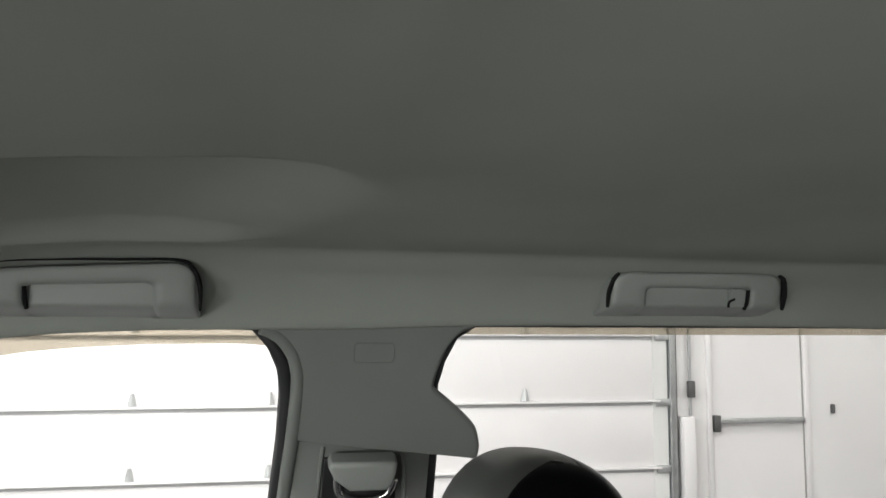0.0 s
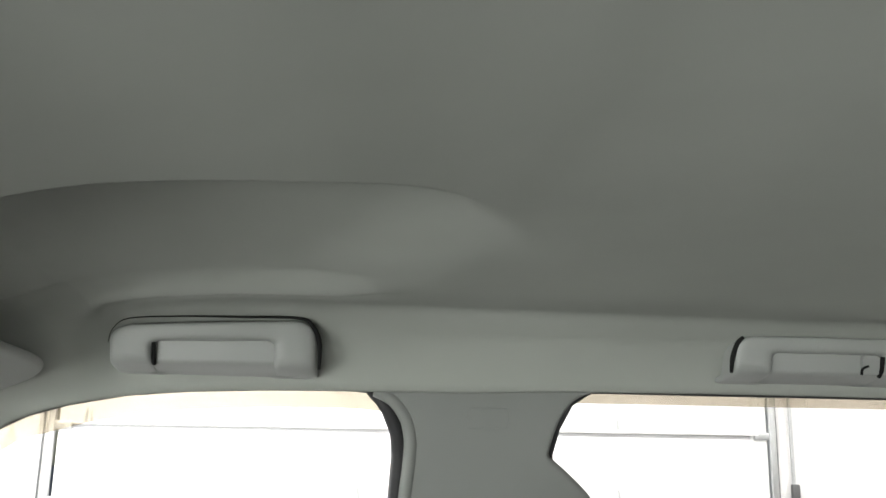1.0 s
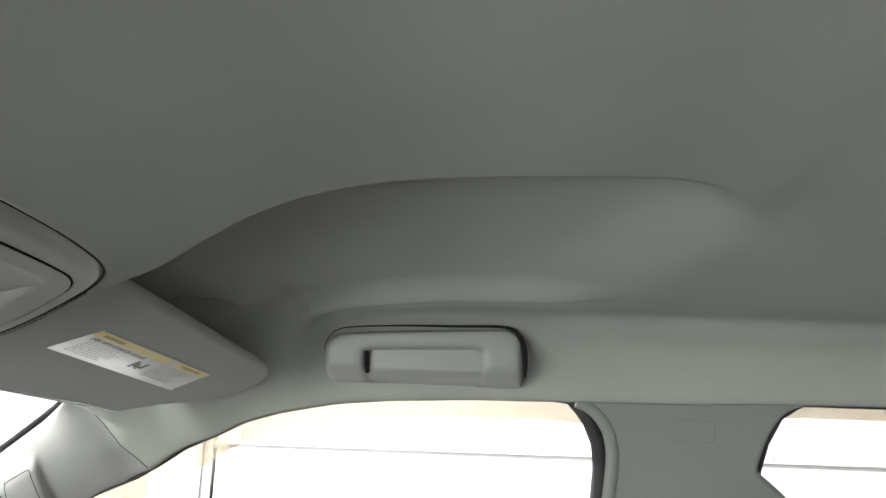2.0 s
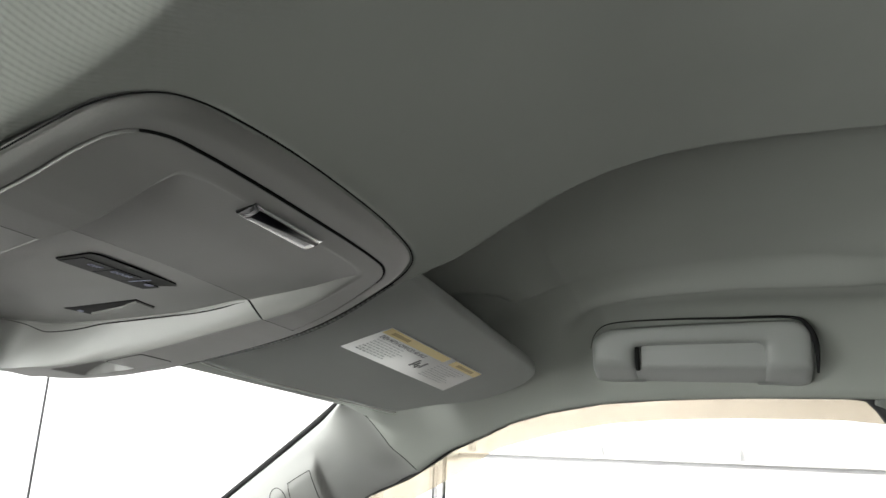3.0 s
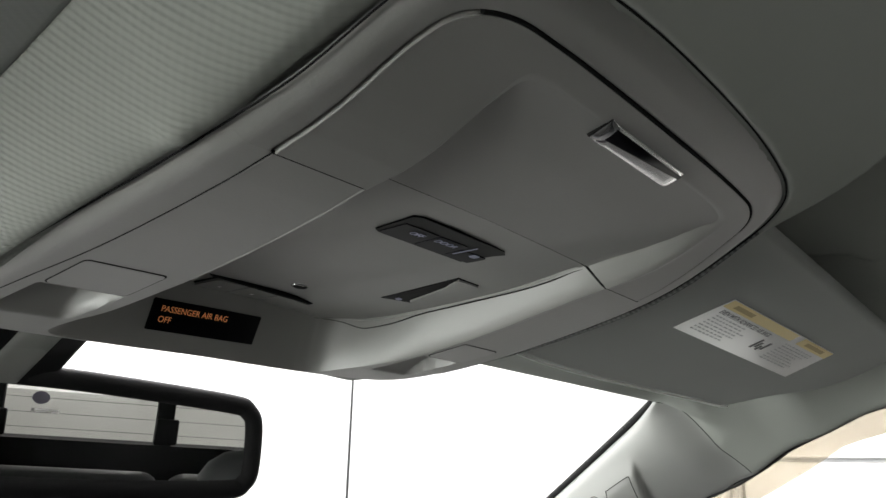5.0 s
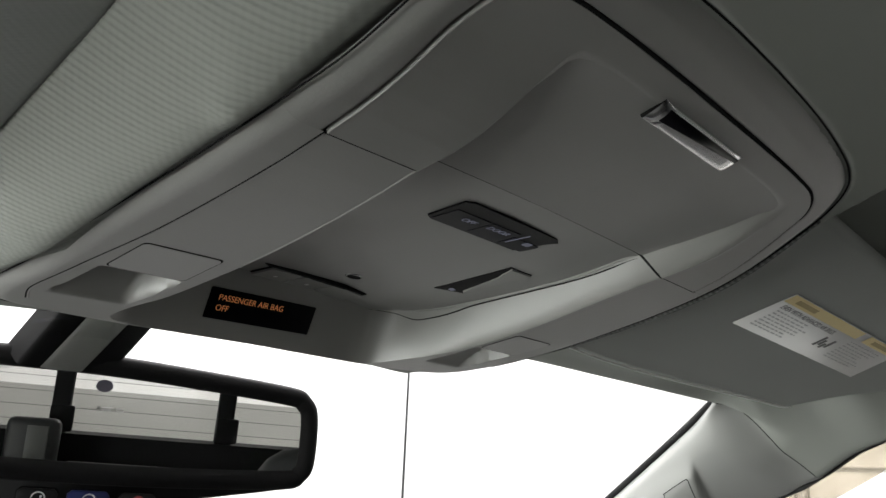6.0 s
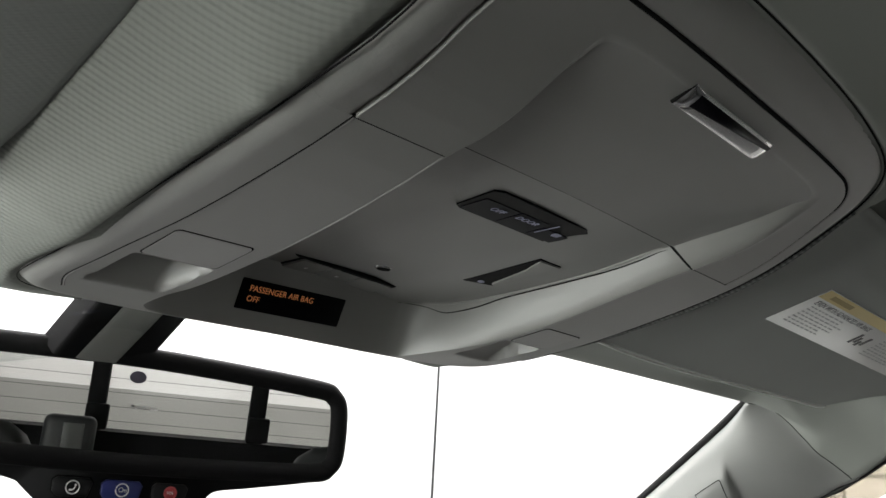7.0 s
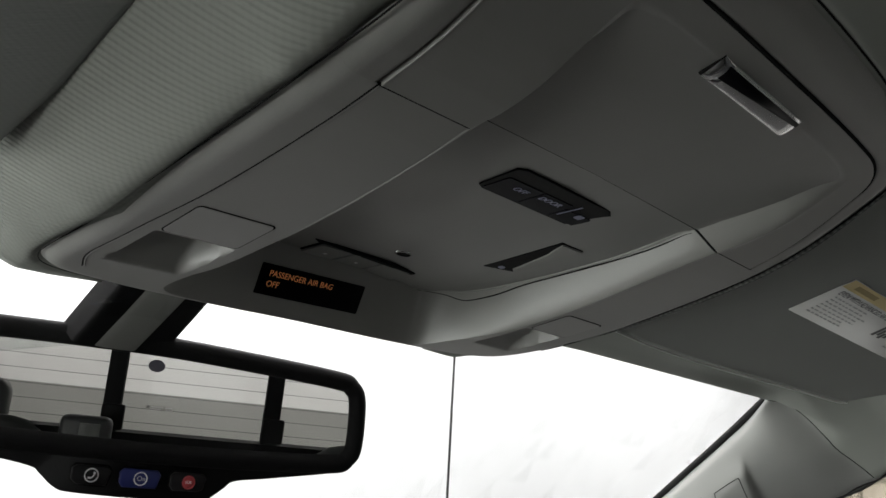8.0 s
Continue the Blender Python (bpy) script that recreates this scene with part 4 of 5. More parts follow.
BOWL_Z = [(-0.23, 1.681), (-0.15, 1.6825), (-0.074, 1.687), (-0.05, 1.6885), (-0.02, 1.6955), (0.005, 1.7035), (0.015, 1.708)]
# bowl of the console in plan: its lower border, and the border of its floor
RIDGE = [(0.006, 0.0), (0.0055, 0.06), (0.0035, 0.088), (-0.0015, 0.0938), (-0.0108, 0.0938), (-0.0219, 0.0912), (-0.0328, 0.0875), (-0.0454, 0.0832), (-0.0546, 0.0815), (-0.0686, 0.0815), (-0.0838, 0.0830), (-0.1012, 0.0858), (-0.1183, 0.0882), (-0.1333, 0.0895),
         (-0.1531, 0.0893), (-0.1686, 0.0862), (-0.1845, 0.0828), (-0.1975, 0.0800), (-0.2085, 0.0785), (-0.2180, 0.0750), (-0.2230, 0.0665), (-0.2242, 0.0530), (-0.2245, 0.0)]
RIDGE_DRIVER = [(0.006, 0.0), (0.006, 0.055), (0.0045, 0.071), (0.0015, 0.0760), (-0.0099, 0.0763), (-0.0292, 0.0763), (-0.0400, 0.0772), (-0.0496, 0.0788), (-0.0600, 0.0783), (-0.0720, 0.0775), (-0.0994, 0.0760), (-0.1294, 0.0755), (-0.1466, 0.0762), (-0.1771, 0.0782),
                (-0.1912, 0.0802), (-0.2060, 0.0805), (-0.2150, 0.0780), (-0.2205, 0.0690), (-0.2235, 0.0450), (-0.2245, 0.0)]
FLOOR_RIM = [(0.004, 0.0), (0.0035, 0.06), (0.0015, 0.083), (-0.0020, 0.0890), (-0.0072, 0.0862), (-0.0184, 0.0835), (-0.0302, 0.0810), (-0.0419, 0.0775), (-0.0546, 0.0748), (-0.0659, 0.0752), (-0.0806, 0.0765), (-0.0962, 0.0783), (-0.1152, 0.0808), (-0.1329, 0.0824),
             (-0.1494, 0.0830), (-0.1679, 0.0826), (-0.1857, 0.0800), (-0.1945, 0.0775), (-0.2025, 0.0742), (-0.2072, 0.0675), (-0.2094, 0.0570), (-0.2105, 0.0)]
FLOOR_DRIVER = [(0.004, 0.0), (0.004, 0.052), (0.0025, 0.066), (0.0, 0.0730), (-0.0099, 0.0725), (-0.0292, 0.0715), (-0.0496, 0.0722), (-0.0720, 0.0710), (-0.0994, 0.0690), (-0.1466, 0.0690), (-0.1771, 0.0705), (-0.1912, 0.0710), (-0.2005, 0.0680), (-0.2070, 0.0590), (-0.2100, 0.0420), (-0.2105, 0.0)]
SEAM_X = -0.050
DOOR_HALF = [(0.0128, 0.0), (0.0128, 0.04), (0.0122, 0.075), (0.0106, 0.096), (0.0046, 0.109), (-0.008, 0.1135), (-0.028, 0.1145), (-0.0497, 0.1155)]


def sag(x, y):
    """The console hangs a little lower towards the passenger's side."""
    return 0.025 * max(y, 0) * (1 - ease(-0.06, 0.02, x))


def dish(x, a):
    return 0.004 * ease(0.025, 0.066, a) * (1 - ease(-0.10, -0.04, x))


def closed_line(half, other):
    """A border round the bowl, as angle and distance from the middle of the seam."""
    line = resample(mirrored(half, other), 1400)
    turn = np.array([math.atan2(p.y, p.x - SEAM_X) for p in line])
    far = np.array([math.hypot(p.y, p.x - SEAM_X) for p in line])
    turn = np.mod(turn, 2 * math.pi)
    order = np.argsort(turn)
    return turn[order], far[order]


RIDGE_LINE, FLOOR_LINE = closed_line(RIDGE, RIDGE_DRIVER), closed_line(FLOOR_RIM, FLOOR_DRIVER)


def reach(line, angle):
    return float(np.interp(angle % (2 * math.pi), line[0], line[1], period=2 * math.pi))


def lip_z(x, y):
    return lerp_table(x, EDGE_Z) - 0.0005 - sag(x, y)


def bowl_depth(x, y):
    return max(lerp_table(x, BOWL_Z) - dish(x, abs(y)) - sag(x, y) - lip_z(x, y), 0.0)


def console_z(x, y):
    """Height of the console's lower face."""
    angle, far = math.atan2(y, x - SEAM_X), math.hypot(y, x - SEAM_X)
    r0, r1 = reach(FLOOR_LINE, angle), reach(RIDGE_LINE, angle)
    t = min(max((far - r0) / max(r1 - r0, 1e-5), 0), 1)
    # on the passenger's side the wall runs out in a soft round, elsewhere it ends in an edge
    side = ease(0.02, 0.05, y) * ease(-0.212, -0.185, x)
    soft = side * (1 - 0.5 * ease(-0.07, -0.045, x))
    z = lip_z(x, y) + bowl_depth(x, y) * ((1 - t) + soft * ((1 - t) ** 1.8 - (1 - t)))
    z -= 0.0016 * side * (1 - ease(-0.03, 0.0, x)) * math.exp(-((far - r1 + 0.0032) / 0.0038) ** 2)
    # finger scoops ahead of the map lamps, deepest at the lamp
    ramp = min(max((x + 0.1935) / 0.030, 0), 1) ** 0.8 * (1 - ease(-0.1598, -0.1583, x))
    if y > 0:
        z += 0.011 * ramp * ease(0.0925, 0.0955, y) * (1 - ease(0.1210, 0.1235, y))
    else:
        z += 0.017 * ramp * ease(0.0835, 0.0880, -y) * (1 - ease(0.1135, 0.1155, -y))
    return z


def rolled(x, y):
    """Rise of the rim's rounded outer border."""
    d = math.sqrt(float(np.min((OUTLINE[:, 0] - x) ** 2 + (OUTLINE[:, 1] - y) ** 2)))
    return 0.004 * max(1 - d / 0.0085, 0) ** 2.2


console = thing("overhead_console", "grey plastic overhead console with map lamps and a storage bin", "overhead console")
SIDE_Y = {sgn: min((p for p in BORDER if p.y * sgn > 0.1), key=lambda p: abs(p.x + 0.05)).y for sgn in (1, -1)}
outer = [Vector((-0.05, SIDE_Y[-1], 0))] + [p for p in BORDER if p.x > -0.0497] + [Vector((-0.05, SIDE_Y[1], 0))]
inner = mirrored(DOOR_HALF)

# rim round the bin
bm = bmesh.new()
N = 260
oo, ii = resample(outer, N), resample(inner, N)
rows = []
for t in list(np.linspace(0, 0.80, 14)) + [0.86, 0.91, 0.95, 0.98, 1.0]:
    row = []
    for k in range(N):
        a = ii[k] + (ii[k] - Vector((-0.03, 0, 0))).normalized() * 0.0006
        p = a.lerp(oo[k], t)
        z = console_z(p.x, p.y) + rolled(p.x, p.y) + (0.0008 if t == 0 else 0)
        row.append((p.x, p.y, z))
    rows.append(row)
rows.insert(0, [(x, y, z + 0.006) for x, y, z in rows[0]])
grid(bm, rows)
part("rim", bm, PLASTIC, console)

# front body with bowl and lip, and the bin door: rays from the middle of the seam, with rings along the bowl's borders
def fan(ring, drop, roll):
    rows = []
    for q in ring:
        dx, dy = q.x - SEAM_X, q.y
        whole_way = math.hypot(dx, dy)
        angle = math.atan2(dy, dx)
        r0, r1 = min(reach(FLOOR_LINE, angle), whole_way * 0.9), min(reach(RIDGE_LINE, angle), whole_way * 0.95)
        stops = [r0 * k for k in (0.001, 0.04, 0.1, 0.18, 0.26, 0.34, 0.42, 0.5, 0.58, 0.66, 0.74, 0.81, 0.87, 0.92, 0.96)] + [r0 - 0.0012, r0 - 0.0003, r0, r0 + 0.0003]
        stops += [r0 + (r1 - r0) * k for k in (0.08, 0.18, 0.3, 0.42, 0.54, 0.66, 0.78, 0.88, 0.95)] + [r1 - 0.0002, r1, r1 + 0.0005, r1 + 0.0012]
        stops += [r1 + 0.0012 + (whole_way - r1 - 0.0012) * k for k in list(np.linspace(0.02, 0.9, 44)) + [0.925, 0.95, 0.968, 0.982, 0.992, 1.0]]
        row = []
        for i, r in enumerate(stops):
            x, y = SEAM_X + dx / whole_way * r, dy / whole_way * r
            z = console_z(x, y) - drop
            if roll:
                z += rolled(x, y) if r > whole_way - 0.02 else 0
            elif i == len(stops) - 1:
                z += 0.0010
            # the cut between door and body leans with the console
            lean = 0.65 * (console_z(x, y) - lip_z(x, y)) * math.exp(-abs(x - SEAM_X) / 0.03) if r < r1 else 0.0
            row.append((x - lean, y, z))
        if not roll:
            row.append((row[-1][0], row[-1][1], row[-1][2] + 0.006))
        rows.append(row)
    bm = bmesh.new()
    grid(bm, rows)
    bmesh.ops.recalc_face_normals(bm, faces=bm.faces)
    return bm


ahead = [p for p in BORDER if p.x < -0.0503]
ring = [p for p in ahead if p.y > 1e-5] + [p for p in ahead if p.y < -1e-5]
sides = [Vector((SEAM_X, SIDE_Y[sgn], 0)) for sgn in (1, -1)]
sharp(part("front_body", fan([sides[0]] + resample(ring, 560)[1:-1] + [sides[1]], 0.0, True), PLASTIC, console), 40)

# bin door
door_ring = resample(inner, 420)
door_ring = [Vector((max(p.x, SEAM_X + 0.0003), p.y, 0)) for p in door_ring]
bm = fan(door_ring, 0.0004, False)
bin_door = sharp(part("bin_door", bm, PLASTIC, console, "closed storage bin door"), 40)
bm = bmesh.new()
m = pose(0.0030, 0.0005, 1.7008, 0, -24, 0)
rows = []
for v in [-0.0305, -0.0300, -0.0285] + list(np.linspace(-0.0270, 0.0270, 13)) + [0.0285, 0.0300, 0.0305]:
    crown = 0.0018 * min(1.0, (0.0308 - abs(v)) / 0.0038) ** 0.8
    rows.append([(0.0047 * math.cos(a), v, 0.001 - crown * max(math.sin(a), 0) ** 0.75) for a in np.linspace(0, math.pi, 21)])
grid(bm, rows)
bmesh.ops.recalc_face_normals(bm, faces=bm.faces)
bm.transform(m)
pull = part("pull", bm, CHROME, bin_door, "polished chrome pull")
sharp(pull, 50)
bm = bmesh.new()
box(bm, (-0.0048, -0.0309, 0.0011), (0.0048, 0.0309, 0.003), 0.0003, 1)
bm.transform(m)
part("pull_bed", bm, DARK_GAP, pull)
part("finger_slot", slab([(-0.0016, -0.0262), (0.0034, -0.0262), (0.0034, 0.0272), (0.0018, 0.0272)], lambda u, v, w: m @ Vector((u, v, w - 0.0010)), 0.001), GLOSS_BLACK, pull)

bm = bmesh.new()
tube(bm, [Vector((p.x, p.y, console_z(p.x, p.y) + 0.0005)) for p in resample([q + (q - Vector((-0.03, 0, 0))).normalized() * 0.0003 for q in inner if q.y > -0.106 and q.x > 0.0005], 200)], 0.0009, 6)
part("door_gap", bm, DARK_GAP, console)
bm = bmesh.new()
tube(bm, [Vector((p.x, p.y + 0.0004, console_z(p.x, p.y) + 0.0002)) for p in resample([q for q in inner if q.y > 0.1 and q.x < 0.001], 60)], 0.00038, 6)
part("door_gap", bm, DARK_GAP, console)
# transverse gap between the door and the front body
bm = bmesh.new()
path = []
for y in np.linspace(-0.1155, 0.1165, 160):
    z = console_z(SEAM_X, y)
    path.append(Vector((SEAM_X - 0.65 * (z - lip_z(SEAM_X, y)), y, z + 0.0002)))
tube(bm, path, 0.0006, 6)
part("cross_gap", bm, DARK_GAP, console)
# rounded border of the bowl's floor, and the gap beside it
run = [a for a in np.linspace(radians(92), radians(158), 90)]
for name, off, rise, size, mat in (("floor_edge", -0.0007, -0.0002, 0.0007, PLASTIC), ("floor_gap", 0.0004, 0.0001, 0.0004, DARK_GAP)):
    bm = bmesh.new()
    path = []
    for a in run:
        r = reach(FLOOR_LINE, a) + off
        x, y = SEAM_X + math.cos(a) * r, math.sin(a) * r
        z = console_z(x, y)
        path.append(Vector((x - 0.65 * (z - lip_z(x, y)) * math.exp(-abs(x - SEAM_X) / 0.03), y, z + rise)))
    tube(bm, path, [size * min(1, 0.2 + k / 20, 0.2 + (89 - k) / 20) for k in range(90)], 6)
    part(name, bm, mat, console)
# rounded edges that catch the light along the driver's side of the bowl
for parent, run in ((console, np.linspace(radians(272), radians(208), 90)), (bin_door, np.linspace(radians(-86), radians(-58), 60))):
    bm = bmesh.new()
    path = []
    for a in run:
        r = reach(RIDGE_LINE, a)
        x, y = SEAM_X + math.cos(a) * r, math.sin(a) * r
        path.append(Vector((x, y, lip_z(x, y) + 0.0004)))
    tube(bm, path, [0.0007 * min(1, (len(run) - k) / 30) for k in range(len(run))], 8)
    part("bowl_edge", bm, PLASTIC, parent)

# gap between console and cloth, and behind the seam
bm = bmesh.new()
whole = mirrored(HALF, HALF_DRIVER)
shade_strip, girth = [], []
for p in resample(whole, 300)[:-1]:
    away = (p - Vector((-0.09, 0, 0))).normalized()
    out = p + away * 0.0007
    shade_strip.append(Vector((out.x, out.y, lerp_table(p.x, EDGE_Z) - sag(p.x, p.y) + 0.0018)))
    girth.append((0.0003 + 0.0001 * ease(-0.12, -0.06, p.y) * ease(-0.08, -0.03, p.x)) * (0.45 + 0.55 * ease(-0.21, -0.17, p.x)))
tube(bm, shade_strip, girth, 6, closed=True)
part("shadow_gap", bm, DARK_GAP, console)
# headliner knit between console and passenger's visor, a tube darkened for its shade
bm = bmesh.new()
shade_strip, girth = [], []
for p in resample([q for q in whole if q.y > 0.12 and -0.185 < q.x < 0.004], 90):
    out = p + (p - Vector((-0.09, 0, 0))).normalized() * 0.0016
    shade_strip.append(Vector((out.x, out.y, lerp_table(p.x, EDGE_Z) - sag(p.x, p.y) + 0.0014)))
    girth.append(0.0003 + 0.0009 * ease(-0.17, -0.06, p.x) - 0.0006 * ease(-0.03, 0.004, p.x))
tube(bm, shade_strip, girth, 8)
part("shade_strip", bm, SHADED_KNIT, console, "headliner knit beside the border, darkened for its shade")


def drape(name, outline, mat, parent, drop, thick=0.002, bevel=0.0, ref=console_z, label=""):
    """A plate that follows the console's surface, lowered by drop."""
    bm = slab(outline, lambda x, y, w: Vector((x, y, ref(x, y) - drop + w)), thick, bevel)
    return sharp(part(name, bm, mat, parent, label), 50)


def soft_rect(x0, x1, y0, y1, r):
    out = []
    for cx, cy, a0 in ((x1 - r, y1 - r, 0), (x0 + r, y1 - r, 90), (x0 + r, y0 + r, 180), (x1 - r, y0 + r, 270)):
        out += [(cx + r * math.cos(radians(a0 + k * 22.5)), cy + r * math.sin(radians(a0 + k * 22.5))) for k in range(5)]
    return out


for sgn in (-1, 1):
    y0, y1 = (0.0945, 0.1250) if sgn > 0 else (-0.1145, -0.0835)
    frame_ = drape("lamp_frame", soft_rect(-0.1570, -0.1330, y0, y1, 0.002), DARK_GAP, console, 0.00015, 0.002, ref=lip_z)
    drape("lamp_lens", soft_rect(-0.1565, -0.1335, y0 + 0.0005, y1 - 0.0005, 0.002), LENS, frame_, 0.0003, 0.002, ref=lip_z, label="frosted map lamp lens that is off")

flat = lambda x, y: lerp_table(x, BOWL_Z) - dish(x, abs(y)) - sag(x, y)
# bright rounded edge of the door and of the bowl on the driver's side
bm = bmesh.new()
tube(bm, [Vector((q.x, q.y + 0.0006, console_z(q.x, q.y) - 0.0001)) for q in resample([q for q in inner if q.y < -0.104], 40)], 0.0005, 6)
part("edge_bead", bm, PLASTIC, bin_door)
def panel_plane(x, y):
    z0, z1 = lerp_table(-0.094, BOWL_Z), lerp_table(-0.0725, BOWL_Z)
    return z0 + (z1 - z0) * (x + 0.094) / 0.0215 - 0.012 * y


panel = drape("switch_panel", [(-0.0925, -0.0245), (-0.0735, -0.0260), (-0.0715, -0.022), (-0.0725, 0.0345), (-0.075, 0.039), (-0.0935, 0.041), (-0.0945, 0.036), (-0.0940, -0.021)], GLOSS_BLACK, console, 0.0008, 0.002, 0.0, panel_plane, "gloss black switch panel")
for y0, y1 in ((-0.0222, -0.0012), (-0.0005, 0.0188), (0.0195, 0.0375)):
    x1 = -0.0795 if y0 < 0.01 else -0.0835
    drape("switch_key", soft_rect(-0.0930, x1, y0, y1, 0.001), SMOKE, panel, 0.0011, 0.002, 0.0002, panel_plane, "smoky translucent key")


def flat_text(text, x, y, z, size, mat, parent, name):
    """Print on a face that looks down, read from behind the wheel."""
    return lettering(text, size, mat, parent, Matrix(((0, 1, 0, x), (1, 0, 0, y), (0, 0, -1, z), (0, 0, 0, 1))), name)


flat_text("OFF", -0.0843, -0.0138, panel_plane(-0.083, -0.01) - 0.0014, 0.0046, PALE_INK, panel, "print_off")
flat_text("DOOR", -0.0828, 0.0004, panel_plane(-0.083, 0.012) - 0.0014, 0.0046, PALE_INK, panel, "print_door")
drape("lamp_symbol", soft_rect(-0.0865, -0.0830, 0.0280, 0.0325, 0.001), PALE_INK, panel, 0.0014, 0.0002, 0.0, panel_plane)
drape("slash", [(-0.089, 0.0203), (-0.0772, 0.0213), (-0.0772, 0.0219), (-0.089, 0.0209)], PALE_INK, panel, 0.0014, 0.0002, 0.0, panel_plane)

slot = drape("rocker_slot", [(-0.1530, 0.0518), (-0.1054, 0.0486), (-0.1030, 0.0612), (-0.1455, 0.0657)], GLOSS_BLACK, console, 0.0003, 0.002, 0.0, flat, "sunroof rocker in a black slot")
drape("rocker", [(-0.1452, 0.0655), (-0.1432, 0.0618), (-0.1180, 0.0552), (-0.1135, 0.0528), (-0.1062, 0.0500), (-0.1034, 0.0610)], PLASTIC, slot, 0.0010, 0.003, 0.0004, flat)
drape("rocker_symbol", soft_rect(-0.147, -0.1440, 0.0545, 0.0575, 0.001), PALE_INK, slot, 0.0009, 0.0002, 0.0, flat)

drape("button_gap", [(-0.1955, -0.0150), (-0.1926, -0.0195), (-0.1930, 0.0460), (-0.1955, 0.0460)], DARK_GAP, console, 0.0005, 0.002, 0.0, flat)
for k in range(3):
    y0 = -0.0130 + 0.0197 * k
    key = drape("link_button", soft_rect(-0.2125, -0.1950, y0 + 0.0003, y0 + 0.0183, 0.0012), PLASTIC, console, 0.0016, 0.002, 0.0004, flat)
    drape("button_well", soft_rect(-0.2136, -0.1940, y0 - 0.0007, y0 + 0.0193, 0.0012), DARK_GAP, key, 0.0006, 0.002, 0.0, flat)
    drape("button_dot", soft_rect(-0.2062, -0.2042, y0 + 0.0090, y0 + 0.0108, 0.0005), WHITE_INK, key, 0.0017, 0.0003, 0.0, flat)
bm = bmesh.new()
tube(bm, [Vector((-0.178 + 0.0028 * math.cos(a), 0.022 + 0.0042 * math.sin(a), flat(-0.178, 0) - 0.0003)) for a in np.linspace(0, 2 * math.pi, 25)[:-1]], 0.0008, 6, closed=True)
mic = part("microphone_ring", bm, CHROME, console)
drape("microphone_hole", [(-0.178 + 0.0025 * math.cos(a), 0.022 + 0.0038 * math.sin(a)) for a in np.linspace(0, 2 * math.pi, 17)[:-1]], DARK_GAP, mic, 0.0008, 0.0006, 0.0, flat)

# seam between the outer band and the front body
for sgn in (-1, 1):
    line = smooth_line([(-0.050, 0.1158, 0), (-0.073, 0.1159, 0), (-0.122, 0.1172, 0), (-0.160, 0.1210, 0), (-0.190, 0.1222, 0), (-0.206, 0.117, 0)], 6)
    if sgn < 0:
        bm = bmesh.new()
        tube(bm, [Vector((p.x, sgn * p.y, console_z(p.x, sgn * p.y) + 0.0002)) for p in line], 0.00038, 6)
        part("band_seam", bm, DARK_GAP, console)
        bm = bmesh.new()
        tube(bm, [Vector((p.x, sgn * p.y + 0.0009, console_z(p.x, sgn * p.y) + 0.0003)) for p in line], 0.0005, 6)
        part("band_edge", bm, PLASTIC, console)

# status display on the rear face of the lip
slope = math.degrees(math.atan2(0.0065, 0.0145))
face = pose(-0.2175, 0.003, 1.6655, 0, slope, 0)
bm = bmesh.new()
box(bm, (-0.003, -0.0340, -0.0082), (0.0012, 0.0288, 0.0066), 0.0006, 2)
bm.transform(face)
display = part("status_display", bm, GLOSS_BLACK, console, "black status display with amber letters")
to_face = face @ Matrix(((0, 0, 1, 0.0014), (1, 0, 0, 0), (0, 1, 0, 0), (0, 0, 0, 1)))
lettering("PASSENGER AIR BAG", 0.0041, AMBER, display, to_face @ pose(-0.0295, 0.0024, 0), "airbag_text", 0.00005)
lettering("OFF", 0.0041, AMBER, display, to_face @ pose(-0.0295, -0.0026, 0), "airbag_state", 0.00005)

# ---- rear-view mirror ----
NORMAL = Vector((0.9578, -0.2753, -0.0821)).normalized()
side_axis = Vector((0, 0, 1)).cross(NORMAL).normalized()
up_axis = NORMAL.cross(side_axis)
turn = Matrix((side_axis, up_axis, NORMAL)).transposed().to_4x4()
MIRROR_AT = Matrix.Translation((-0.340, -0.003, 1.613)) @ turn @ pose(0, 0, 0, 0, 0, -2.6)
mirror = thing("rear_view_mirror", "black rear-view mirror with three buttons below the glass", "mirror")


def local(u, v, w):
    return MIRROR_AT @ Vector((u, v, w))


case = [(p.x, p.y) for p in smooth_line([(-0.126, -0.018, 0), (-0.126, 0.017, 0), (-0.121, 0.027, 0), (-0.108, 0.0315, 0), (-0.05, 0.0345, 0), (0.05, 0.0335, 0), (0.106, 0.0300, 0), (0.1195, 0.0255, 0), (0.1255, 0.015, 0), (0.126, -0.013, 0), (0.1235, -0.0225, 0),
                                         (0.113, -0.0285, 0), (0.07, -0.0355, 0), (0.0500, -0.0385, 0), (0.0440, -0.0430, 0), (0.0365, -0.0490, 0), (0.030, -0.0510, 0), (0.0, -0.0515, 0), (-0.036, -0.0505, 0), (-0.0455, -0.0485, 0), (-0.0525, -0.0430, 0), (-0.0600, -0.0385, 0), (-0.09, -0.0335, 0), (-0.118, -0.028, 0)], 5, closed=True)]
bm = slab(case, local, -0.024, 0.010, 4)
part("housing", bm, MATTE_BLACK, mirror, "grained black plastic housing")
